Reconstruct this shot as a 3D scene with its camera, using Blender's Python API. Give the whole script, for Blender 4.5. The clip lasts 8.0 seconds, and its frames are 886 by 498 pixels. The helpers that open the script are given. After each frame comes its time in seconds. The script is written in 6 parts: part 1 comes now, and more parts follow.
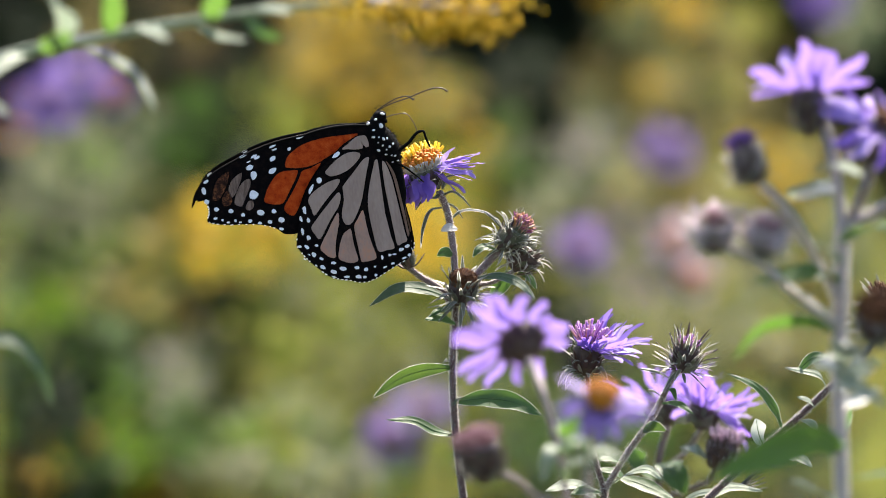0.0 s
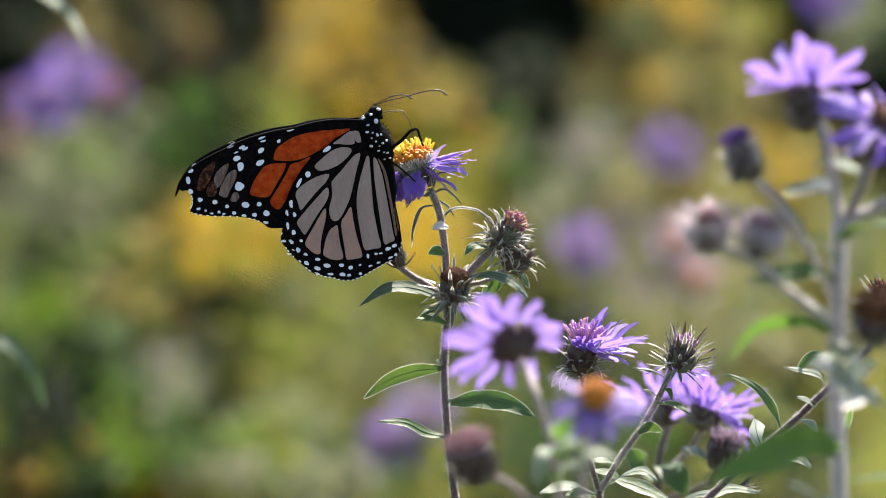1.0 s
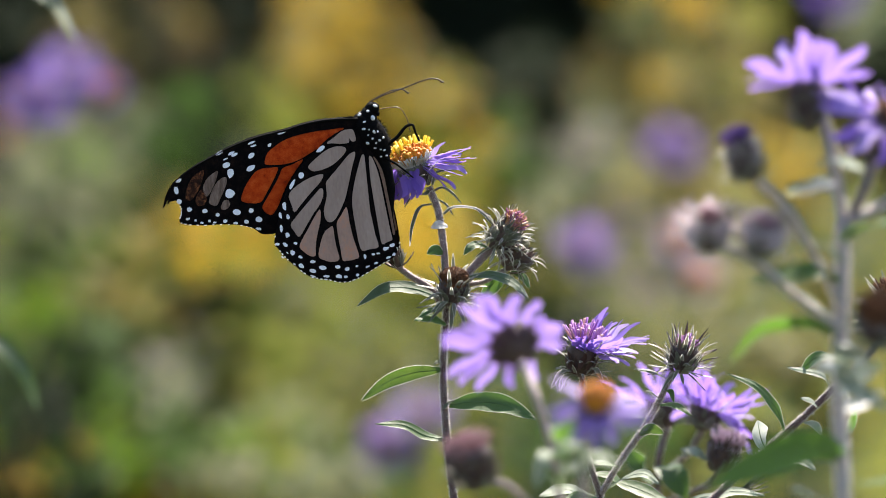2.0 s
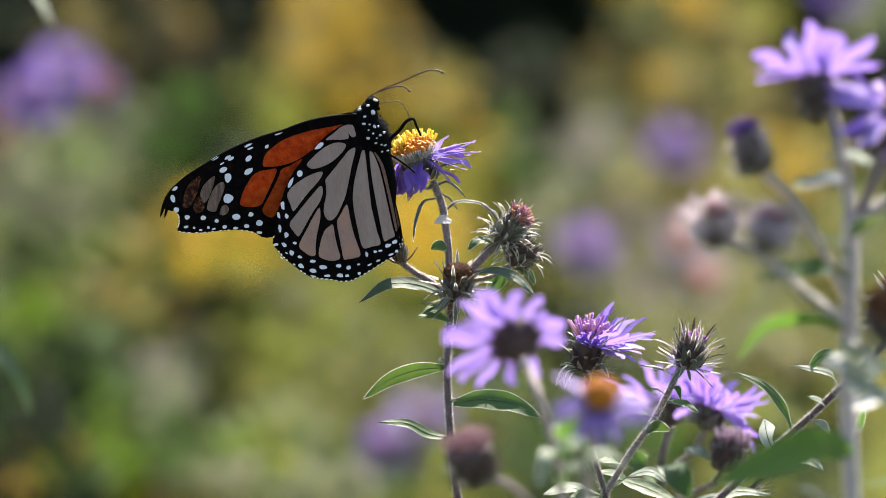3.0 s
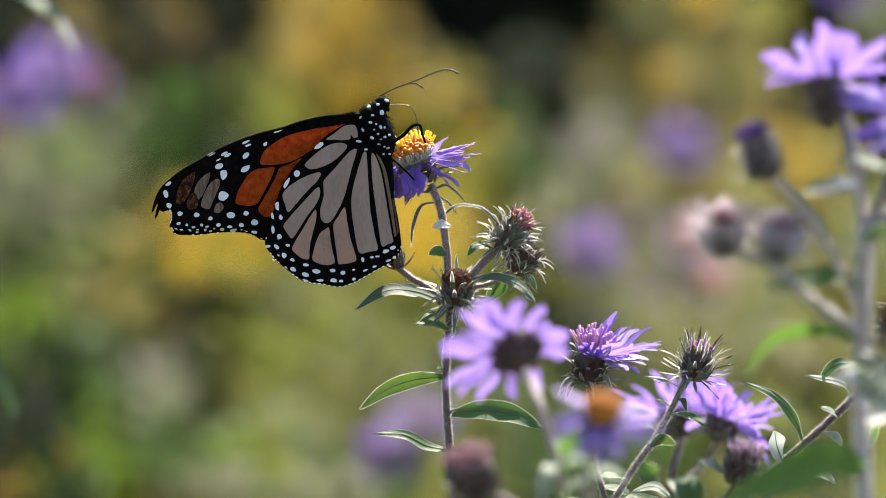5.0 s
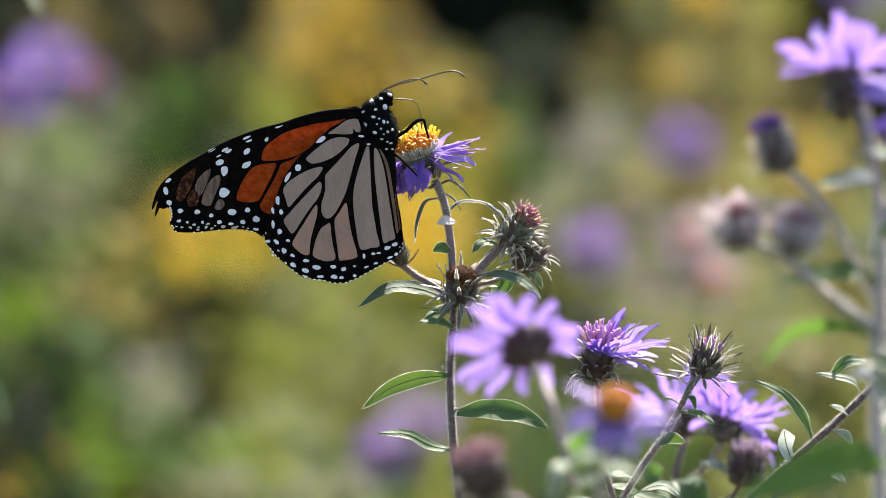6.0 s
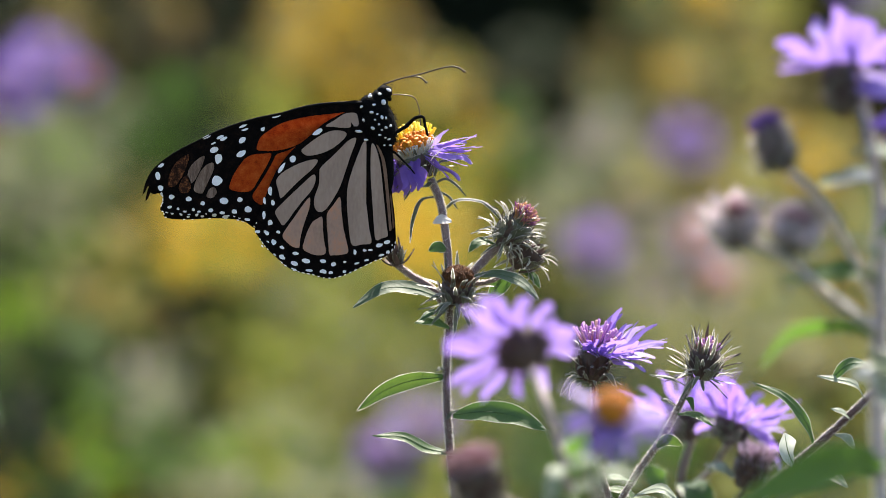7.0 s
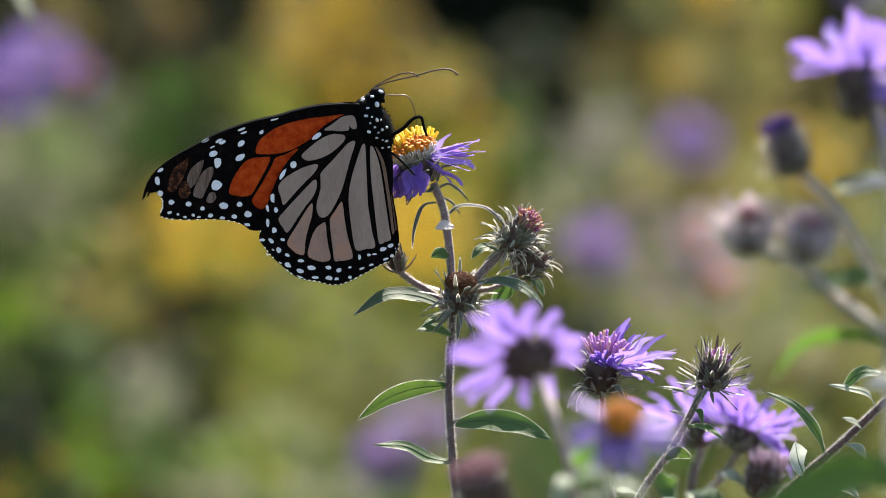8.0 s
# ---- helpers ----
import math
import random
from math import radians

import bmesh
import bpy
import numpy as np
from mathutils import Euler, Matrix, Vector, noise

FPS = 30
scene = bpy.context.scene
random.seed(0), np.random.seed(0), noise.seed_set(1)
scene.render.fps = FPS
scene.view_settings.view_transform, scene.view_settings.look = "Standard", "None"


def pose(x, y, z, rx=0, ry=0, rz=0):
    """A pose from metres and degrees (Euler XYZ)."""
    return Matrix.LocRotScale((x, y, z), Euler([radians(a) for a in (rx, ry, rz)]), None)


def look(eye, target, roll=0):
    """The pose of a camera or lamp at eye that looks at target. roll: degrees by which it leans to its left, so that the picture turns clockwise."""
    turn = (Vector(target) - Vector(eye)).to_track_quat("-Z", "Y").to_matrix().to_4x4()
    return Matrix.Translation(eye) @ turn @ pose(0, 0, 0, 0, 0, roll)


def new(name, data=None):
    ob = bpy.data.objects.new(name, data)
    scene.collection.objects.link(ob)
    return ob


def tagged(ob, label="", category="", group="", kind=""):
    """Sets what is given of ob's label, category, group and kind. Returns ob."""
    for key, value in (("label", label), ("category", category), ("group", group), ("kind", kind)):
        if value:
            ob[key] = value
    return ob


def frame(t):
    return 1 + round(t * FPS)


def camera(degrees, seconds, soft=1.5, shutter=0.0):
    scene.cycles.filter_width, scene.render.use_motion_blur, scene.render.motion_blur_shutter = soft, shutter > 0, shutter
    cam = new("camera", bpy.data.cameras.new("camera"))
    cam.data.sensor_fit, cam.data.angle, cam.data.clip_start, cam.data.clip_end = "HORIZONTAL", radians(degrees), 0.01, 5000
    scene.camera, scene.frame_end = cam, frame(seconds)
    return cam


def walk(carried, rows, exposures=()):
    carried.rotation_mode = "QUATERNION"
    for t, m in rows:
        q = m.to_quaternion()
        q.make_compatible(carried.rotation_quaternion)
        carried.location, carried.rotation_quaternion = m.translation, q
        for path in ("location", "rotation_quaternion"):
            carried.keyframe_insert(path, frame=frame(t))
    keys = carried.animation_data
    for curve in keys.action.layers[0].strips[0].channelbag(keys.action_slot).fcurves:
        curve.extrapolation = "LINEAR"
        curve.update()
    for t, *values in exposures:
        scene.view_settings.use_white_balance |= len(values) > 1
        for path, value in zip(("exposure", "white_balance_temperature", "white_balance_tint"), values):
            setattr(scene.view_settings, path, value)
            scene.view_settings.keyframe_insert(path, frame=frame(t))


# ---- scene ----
# ---- camera and its way ----
cam = camera(3.144, 8.0, soft=0.9)
AIM, BACK = Vector((0, 0, 1.0)), Vector((0, -0.99619, 0.08716))
NEARING = [(0, 4.0000), (1, 3.9300), (2, 3.8625), (3, 3.7972), (4, 3.7341), (5, 3.6731), (6, 3.6140), (7, 3.5568), (8, 3.5014)]
walk(cam, [(t, look(AIM + BACK * d, AIM)) for t, d in NEARING], [(0.0, 1.95, 6600, 13), (1.0, 1.89, 6600, 13), (1.5, 1.87, 6600, 13), (3.0, 1.88, 6600, 13), (4.5, 1.87, 6600, 13), (6.0, 1.99, 6600, 13), (6.5, 2.01, 6600, 13), (7.0, 1.93, 6600, 13), (7.5, 1.81, 6600, 13), (8.0, 1.76, 6600, 13)])
cam.data.dof.use_dof = True
cam.data.dof.aperture_fstop = 15.5

# ---- light ----
world = bpy.data.worlds.new("world")
scene.world = world
world.use_nodes = True
SUN_HIGH, SUN_ROUND = 52, 18
sky = world.node_tree.nodes.new("ShaderNodeTexSky")
sky.sky_type, sky.sun_disc = "NISHITA", False
sky.sun_elevation, sky.sun_rotation = radians(SUN_HIGH), radians(SUN_ROUND)
back = world.node_tree.nodes["Background"]
back.inputs["Strength"].default_value = 0.08
world.node_tree.links.new(sky.outputs[0], back.inputs["Color"])
sun = new("sun", bpy.data.lights.new("sun", "SUN"))
sun.data.energy, sun.data.angle, sun.data.color = 5.0, radians(0.5), (1.0, 0.93, 0.82)
sun_way = Vector((math.sin(radians(SUN_ROUND)) * math.cos(radians(SUN_HIGH)), math.cos(radians(SUN_ROUND)) * math.cos(radians(SUN_HIGH)), math.sin(radians(SUN_HIGH))))
sun.matrix_basis = look(sun_way * 30, (0, 0, 0))

# ---- materials ----


def stuff_of(name, colours, scale=400.0, rough=0.6, through_light=0.0, bump=0.15, fine=4.0, spread="noise", gloss=0.35, sheen=0.0, glow_colour=None, stretch=None):
    """A surface whose colour wanders between the given ones, with fine relief; through_light is the share that shines through."""
    m = bpy.data.materials.new(name)
    m.use_nodes = True
    n, l = m.node_tree.nodes, m.node_tree.links
    p, out = n["Principled BSDF"], n["Material Output"]
    where = n.new("ShaderNodeTexCoord")
    big = n.new("ShaderNodeTexNoise")
    big.inputs["Scale"].default_value, big.inputs["Detail"].default_value = scale, 5
    place = where.outputs["Object"]
    if stretch:
        drawn = n.new("ShaderNodeMapping")
        drawn.inputs["Scale"].default_value = stretch
        l.new(place, drawn.inputs["Vector"])
        place = drawn.outputs["Vector"]
    l.new(place, big.inputs["Vector"])
    small = n.new("ShaderNodeTexNoise")
    small.inputs["Scale"].default_value, small.inputs["Detail"].default_value = scale * fine, 3
    l.new(place, small.inputs["Vector"])
    ramp = n.new("ShaderNodeValToRGB")
    ramp.color_ramp.elements[0].position, ramp.color_ramp.elements[1].position = 0.3, 0.7
    for k, c in enumerate(colours):
        e = ramp.color_ramp.elements[k] if k < 2 and len(colours) == 2 else None
        if e is None:
            if k == 0:
                e = ramp.color_ramp.elements[0]
            elif k == len(colours) - 1:
                e = ramp.color_ramp.elements[len(ramp.color_ramp.elements) - 1]
            else:
                e = ramp.color_ramp.elements.new(0.3 + 0.4 * k / (len(colours) - 1))
        e.color = (*c, 1)
    if spread == "noise":
        mixed = n.new("ShaderNodeMix")
        mixed.data_type = "FLOAT"
        mixed.inputs[0].default_value = 0.4
        l.new(big.outputs[0], mixed.inputs[2])
        l.new(small.outputs[0], mixed.inputs[3])
        l.new(mixed.outputs[0], ramp.inputs[0])
    else:
        info = n.new("ShaderNodeNewGeometry" if spread == "island" else "ShaderNodeObjectInfo")
        add = n.new("ShaderNodeMath")
        add.operation = "MULTIPLY_ADD"
        add.inputs[1].default_value, add.inputs[2].default_value = 0.5, 0.0
        l.new(info.outputs["Random Per Island" if spread == "island" else "Random"], add.inputs[0])
        half = n.new("ShaderNodeMath")
        half.operation = "MULTIPLY_ADD"
        half.inputs[1].default_value = 0.5
        l.new(big.outputs[0], half.inputs[0])
        l.new(add.outputs[0], half.inputs[2])
        l.new(half.outputs[0], ramp.inputs[0])
    l.new(ramp.outputs[0], p.inputs["Base Color"])
    p.inputs["Roughness"].default_value = rough
    p.inputs["Specular IOR Level"].default_value = gloss
    p.inputs["Sheen Weight"].default_value = sheen
    bumps = n.new("ShaderNodeBump")
    bumps.inputs["Strength"].default_value, bumps.inputs["Distance"].default_value = bump, 0.4 / scale
    l.new(small.outputs[0], bumps.inputs["Height"])
    l.new(bumps.outputs[0], p.inputs["Normal"])
    if through_light:
        t = n.new("ShaderNodeBsdfTranslucent")
        if glow_colour:
            tint = n.new("ShaderNodeMix")
            tint.data_type = "RGBA"
            tint.inputs[0].default_value = 0.7
            tint.inputs[7].default_value = (*glow_colour, 1)
            l.new(ramp.outputs[0], tint.inputs[6])
            l.new(tint.outputs[2], t.inputs["Color"])
        else:
            l.new(ramp.outputs[0], t.inputs["Color"])
        both = n.new("ShaderNodeMixShader")
        both.inputs[0].default_value = through_light
        l.new(p.outputs[0], both.inputs[1])
        l.new(t.outputs[0], both.inputs[2])
        l.new(both.outputs[0], out.inputs["Surface"])
    return m


SOIL = stuff_of("soil", [(0.03, 0.035, 0.015), (0.07, 0.07, 0.03)], 8, 0.95)
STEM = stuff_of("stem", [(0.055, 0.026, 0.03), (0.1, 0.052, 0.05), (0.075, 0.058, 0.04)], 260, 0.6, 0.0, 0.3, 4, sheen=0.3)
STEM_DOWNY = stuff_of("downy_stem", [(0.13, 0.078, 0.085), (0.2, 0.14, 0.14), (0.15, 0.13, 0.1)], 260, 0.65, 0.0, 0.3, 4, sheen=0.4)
STEM_DUSK = stuff_of("dusky_stem", [(0.2, 0.135, 0.145), (0.31, 0.225, 0.225)], 120, 0.6, 0.0, 0.3, sheen=0.4)
STEM_PALE = stuff_of("pale_stem", [(0.37, 0.3, 0.31), (0.52, 0.45, 0.45)], 120, 0.6, 0.0, 0.3, sheen=0.4)
HAIR = stuff_of("hair", [(0.85, 0.82, 0.78), (0.95, 0.93, 0.9)], 900, 0.5, 0.6, 0)
LEAF = stuff_of("leaf", [(0.05, 0.1, 0.04), (0.085, 0.15, 0.06)], 160, 0.55, 0.42, 0.1, 6, glow_colour=(0.15, 0.3, 0.03), sheen=0.15, gloss=0.3)
LEAF_SILVER = stuff_of("silver_leaf", [(0.4, 0.45, 0.4), (0.58, 0.62, 0.56)], 160, 0.7, 0.4, 0.1, sheen=0.3)
LEAF_PALE = stuff_of("pale_leaf", [(0.2, 0.26, 0.17), (0.32, 0.37, 0.28)], 160, 0.6, 0.4, 0.1, sheen=0.3, gloss=0.25)
LEAF_VIVID = stuff_of("vivid_leaf", [(0.05, 0.11, 0.025), (0.09, 0.17, 0.04)], 220, 0.55, 0.5, 0.2, 6, glow_colour=(0.14, 0.3, 0.025), sheen=0.1, gloss=0.25)
LEAF_UP = stuff_of("lit_leaf", [(0.04, 0.09, 0.025), (0.08, 0.14, 0.04)], 220, 0.55, 0.38, 0.3, 6, glow_colour=(0.12, 0.2, 0.02), sheen=0.1, gloss=0.3)
BRACT = stuff_of("bract", [(0.065, 0.08, 0.045), (0.14, 0.15, 0.1), (0.11, 0.075, 0.08)], 500, 0.5, 0.3, 0.2, sheen=0.4)
BRACT_PALE = stuff_of("pale_bract", [(0.17, 0.18, 0.13), (0.33, 0.32, 0.27)], 500, 0.6, 0.4, 0.2, sheen=0.4)
BRACT_MAROON = stuff_of("maroon_bract", [(0.026, 0.01, 0.01), (0.075, 0.03, 0.026)], 500, 0.7, 0.1, 0.2, sheen=0.1)
BRACT_DARK = stuff_of("dark_bract", [(0.042, 0.028, 0.028), (0.1, 0.062, 0.055)], 500, 0.6, 0.1, 0.2, sheen=0.1)
PETAL = stuff_of("petal", [(0.28, 0.18, 0.56), (0.4, 0.28, 0.68)], 220, 0.55, 0.45, 0.08, 5, "object", 0.25, 0.05, (0.31, 0.2, 0.63))
LILAC_TIP = stuff_of("lilac_tip", [(0.34, 0.14, 0.5), (0.5, 0.26, 0.55), (0.66, 0.42, 0.4)], 900, 0.6, 0.3, 0.2, 3, "island")
DUSK_TIP = stuff_of("dusky_tip", [(0.34, 0.17, 0.2), (0.5, 0.33, 0.35)], 900, 0.7, 0.3, 0.2, 3, "island")
PETAL_DEEP = stuff_of("deep_petal", [(0.22, 0.115, 0.54), (0.33, 0.19, 0.64)], 220, 0.55, 0.45, 0.08, 5, "object", 0.25, 0.05, (0.34, 0.2, 0.74))
PETAL_DULL = stuff_of("dull_petal", [(0.23, 0.16, 0.38), (0.35, 0.25, 0.48)], 220, 0.55, 0.45, 0.08, 5, "object", 0.25, 0.05, (0.3, 0.2, 0.48))
PETAL_FADED = stuff_of("faded_petal", [(0.42, 0.31, 0.41), (0.58, 0.48, 0.54)], 220, 0.6, 0.5, 0.2, 5)
DOWNY_PETAL = stuff_of("downy_petal", [(0.46, 0.38, 0.42), (0.66, 0.58, 0.61)], 220, 0.65, 0.5, 0.2, 5)
MAGENTA = stuff_of("magenta_tip", [(0.36, 0.1, 0.3), (0.5, 0.23, 0.24), (0.62, 0.36, 0.15)], 900, 0.6, 0.3, 0.2, 3, "island")
VIOLET_TIP = stuff_of("violet_tip", [(0.08, 0.03, 0.18), (0.22, 0.11, 0.4)], 900, 0.6, 0.25, 0.2, 3, "island")
DISC = stuff_of("disc_floret", [(0.92, 0.64, 0.05), (0.95, 0.76, 0.1), (0.95, 0.84, 0.2)], 700, 0.6, 0.4, 0.2, 3, "island")
DISC_ORANGE = stuff_of("orange_floret", [(0.62, 0.2, 0.02), (0.78, 0.36, 0.03)], 700, 0.6, 0.3, 0.2, 3, "island")
DISC_BROWN = stuff_of("brown_floret", [(0.07, 0.026, 0.012), (0.17, 0.07, 0.024)], 700, 0.8, 0.1, 0.2, 3, "island")
FUZZ = stuff_of("fuzz", [(0.66, 0.58, 0.62), (0.82, 0.76, 0.78)], 700, 0.7, 0.5, 0.1)
WHITE_DOWN = stuff_of("down", [(0.74, 0.72, 0.7), (0.88, 0.86, 0.84)], 700, 0.7, 0.55, 0.2)
WING_BLACK = stuff_of("wing_black", [(0.001, 0.0009, 0.001), (0.003, 0.0025, 0.0028), (0.013, 0.007, 0.005)], 600, 0.85, 0.0, 0.3, 6, gloss=0.03)
WING_ORANGE = stuff_of("wing_orange", [(0.1, 0.016, 0.004), (0.36, 0.042, 0.005), (0.47, 0.075, 0.009), (0.56, 0.14, 0.03)], 620, 0.75, 0.3, 0.35, 7, gloss=0.08)
WING_TAN = stuff_of("wing_tan", [(0.29, 0.205, 0.168), (0.35, 0.255, 0.21), (0.42, 0.315, 0.262)], 130, 0.75, 0.2, 0.12, 9, gloss=0.08, stretch=(1.6, 1.0, 0.5))
WING_WARM = stuff_of("wing_warm_tan", [(0.3, 0.2, 0.155), (0.4, 0.255, 0.2), (0.54, 0.25, 0.145)], 130, 0.75, 0.2, 0.12, 9, gloss=0.08, stretch=(1.4, 1.0, 0.8))
WING_FOLD = stuff_of("wing_fold", [(0.13, 0.075, 0.05), (0.24, 0.15, 0.11)], 150, 0.75, 0.1, 0.12, 6, gloss=0.08)
WING_BROWN = stuff_of("wing_brown", [(0.004, 0.003, 0.003), (0.03, 0.012, 0.007), (0.34, 0.12, 0.045)], 850, 0.75, 0.1, 0.4, 5, gloss=0.08)
WING_DUN = stuff_of("wing_dun", [(0.07, 0.043, 0.034), (0.17, 0.115, 0.09), (0.29, 0.21, 0.17)], 420, 0.75, 0.1, 0.4, 5, gloss=0.12, stretch=(2.5, 1.0, 0.6))
WING_WHITE = stuff_of("wing_white", [(0.72, 0.73, 0.78), (0.86, 0.86, 0.9)], 900, 0.8, 0.1, 0.2)
CHITIN = stuff_of("black_body", [(0.0012, 0.0012, 0.0014), (0.004, 0.0036, 0.0036)], 900, 0.8, 0.0, 0.4, 4, gloss=0.06)
ANTENNA = stuff_of("antenna", [(0.02, 0.012, 0.008), (0.06, 0.035, 0.022)], 900, 0.5, 0.0, 0.2)
PROBOSCIS = stuff_of("proboscis", [(0.1, 0.06, 0.03), (0.2, 0.13, 0.07)], 900, 0.4, 0.0, 0.2)
GOLD_BRIGHT = stuff_of("bright_goldenrod", [(0.6, 0.42, 0.03), (0.8, 0.62, 0.06)], 40, 0.7, 0.5, 0.2, 6, "island")
GOLD = stuff_of("goldenrod", [(0.4, 0.26, 0.018), (0.58, 0.39, 0.036)], 40, 0.7, 0.35, 0.2, 6, "island", gloss=0.2)
GOLD_DULL = stuff_of("fading_goldenrod", [(0.2, 0.165, 0.045), (0.3, 0.25, 0.075)], 40, 0.8, 0.3, 0.2, 6, "island")
DRY = stuff_of("dry_seed_head", [(0.06, 0.038, 0.015), (0.14, 0.094, 0.034)], 40, 0.8, 0.2, 0.2, 6, "island", gloss=0.15)
MEADOW = stuff_of("meadow_leaf", [(0.04, 0.075, 0.018), (0.1, 0.13, 0.034), (0.17, 0.165, 0.046), (0.25, 0.2, 0.065)], 9, 0.6, 0.42, 0.1, 5, "island", glow_colour=(0.26, 0.29, 0.055), gloss=0.2)
FAR_GREEN = stuff_of("far_leaf", [(0.035, 0.078, 0.014), (0.08, 0.145, 0.03)], 14, 0.7, 0.4, 0.2, 5, "island", gloss=0.08)
GREYISH = stuff_of("grey_leaf", [(0.05, 0.08, 0.036), (0.11, 0.145, 0.075)], 14, 0.75, 0.35, 0.2, 5, "island", gloss=0.1)
# leaf green greyed to carry the sky's sheen on upper sides
LEAF_GREY = stuff_of("grey_lit_leaf", [(0.05, 0.085, 0.045), (0.11, 0.15, 0.095)], 200, 0.6, 0.3, 0.1, 4, glow_colour=(0.1, 0.19, 0.03), sheen=0.3, gloss=0.2)
MAUVE_WEED = stuff_of("mauve_weed", [(0.16, 0.13, 0.15), (0.27, 0.22, 0.25)], 14, 0.7, 0.4, 0.2, 5, "island", gloss=0.1)
LIME = stuff_of("lime_leaf", [(0.15, 0.19, 0.03), (0.25, 0.28, 0.055)], 14, 0.7, 0.45, 0.2, 5, "island", gloss=0.08)
FRESH = stuff_of("fresh_leaf", [(0.085, 0.155, 0.012), (0.16, 0.26, 0.02)], 14, 0.6, 0.45, 0.2, 5, "island", gloss=0.1)
PALE_WEED = stuff_of("pale_weed", [(0.16, 0.18, 0.1), (0.31, 0.31, 0.2)], 14, 0.7, 0.45, 0.2, 5, "island", gloss=0.15)
# near-black: the deep shade among the trees is put into this colour
THICKET = stuff_of("shaded_thicket_leaf", [(0.008, 0.012, 0.007), (0.02, 0.026, 0.012)], 3, 0.7, 0.1, 0.2, 5, "island", gloss=0.15)
# very dark green that paints the shaded pockets between the weeds
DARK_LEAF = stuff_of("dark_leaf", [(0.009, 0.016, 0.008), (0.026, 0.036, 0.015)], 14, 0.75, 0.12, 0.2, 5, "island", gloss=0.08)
BARK = stuff_of("bark", [(0.05, 0.035, 0.025), (0.09, 0.07, 0.05)], 20, 0.9, 0.0, 0.6)

# ---- building kit ----


def world_of(ob):
    m = ob.matrix_basis.copy()
    while ob.parent:
        ob = ob.parent
        m = ob.matrix_basis @ m
    return m


def mesh_of(name, bm, material, smooth=True):
    me = bpy.data.meshes.new(name)
    bm.to_mesh(me)
    bm.free()
    if smooth:
        for f in me.polygons:
            f.use_smooth = True
    me.materials.append(material)
    return me


def part(name, bm, material, parent, label="", at=None, smooth=True):
    """One mesh under a thing or part; bm is in world space unless at gives its pose in the parent's space."""
    if at is None:
        bm.transform(world_of(parent).inverted())
    ob = new(name, mesh_of(name, bm, material, smooth))
    ob.parent = parent
    if at is not None:
        ob.matrix_basis = at
    return tagged(ob, label)


def shared(name, me, parent, at, label=""):
    ob = new(name, me)
    ob.parent = parent
    ob.matrix_basis = at
    return tagged(ob, label)


def thing(name, base, label, category, group="", kind=""):
    ob = new(name)
    ob.empty_display_size = 0.02
    ob.location = base
    return tagged(ob, label, category, group, kind)


def curve_through(pts, steps=6):
    """Points of a smooth line through pts."""
    pts = [Vector(p) for p in pts]
    h = [max((q - p).length, 1e-9) for p, q in zip(pts, pts[1:])]
    slope = [(q - p) / d for p, q, d in zip(pts, pts[1:], h)]
    lean = [slope[0]] + [(slope[i - 1] * h[i] + slope[i] * h[i - 1]) / (h[i] + h[i - 1]) for i in range(1, len(h))] + [slope[-1]]
    line = []
    for p, q, d, u, v in zip(pts, pts[1:], h, lean, lean[1:]):
        for k in range(steps):
            t = k / steps
            line.append(p * (2 * t ** 3 - 3 * t * t + 1) + u * d * (t ** 3 - 2 * t * t + t) + q * (3 * t * t - 2 * t ** 3) + v * d * (t ** 3 - t * t))
    return line + [pts[-1]]


def ring_closed(pts, steps=4):
    pts = [Vector(p) for p in pts]
    n, line = len(pts), []
    for i in range(n):
        a, b, c, d = pts[i - 1], pts[i], pts[(i + 1) % n], pts[(i + 2) % n]
        for k in range(steps):
            t = k / steps
            line.append(0.5 * ((2 * b) + (c - a) * t + (2 * a - 5 * b + 4 * c - d) * t * t + (3 * b - a - 3 * c + d) * t ** 3))
    return line


def tube(bm, pts, r0, r1, sides=8, steps=6, wobble=0.0, middle=None):
    line = curve_through(pts, steps) if steps > 1 else [Vector(p) for p in pts]
    rings = []
    last = len(line) - 1
    side = None
    for i, p in enumerate(line):
        way = (line[min(i + 1, last)] - line[max(i - 1, 0)]).normalized()
        if side is None:
            side = way.orthogonal().normalized()
        side = (side - way * side.dot(way)).normalized()
        other = way.cross(side)
        f = i / last
        r = r0 + (r1 - r0) * f
        if middle:
            r = r0 + (middle - r0) * 2 * f if f < 0.5 else middle + (r1 - middle) * (2 * f - 1)
        r *= 1 + wobble * (random.random() - 0.5)
        rings.append([bm.verts.new(p + (side * math.cos(2 * math.pi * k / sides) + other * math.sin(2 * math.pi * k / sides)) * r) for k in range(sides)])
    for a, b in zip(rings, rings[1:]):
        for k in range(sides):
            bm.faces.new((a[k], a[(k + 1) % sides], b[(k + 1) % sides], b[k]))
    bm.faces.new(rings[0][::-1])
    bm.faces.new(rings[-1])
    return line


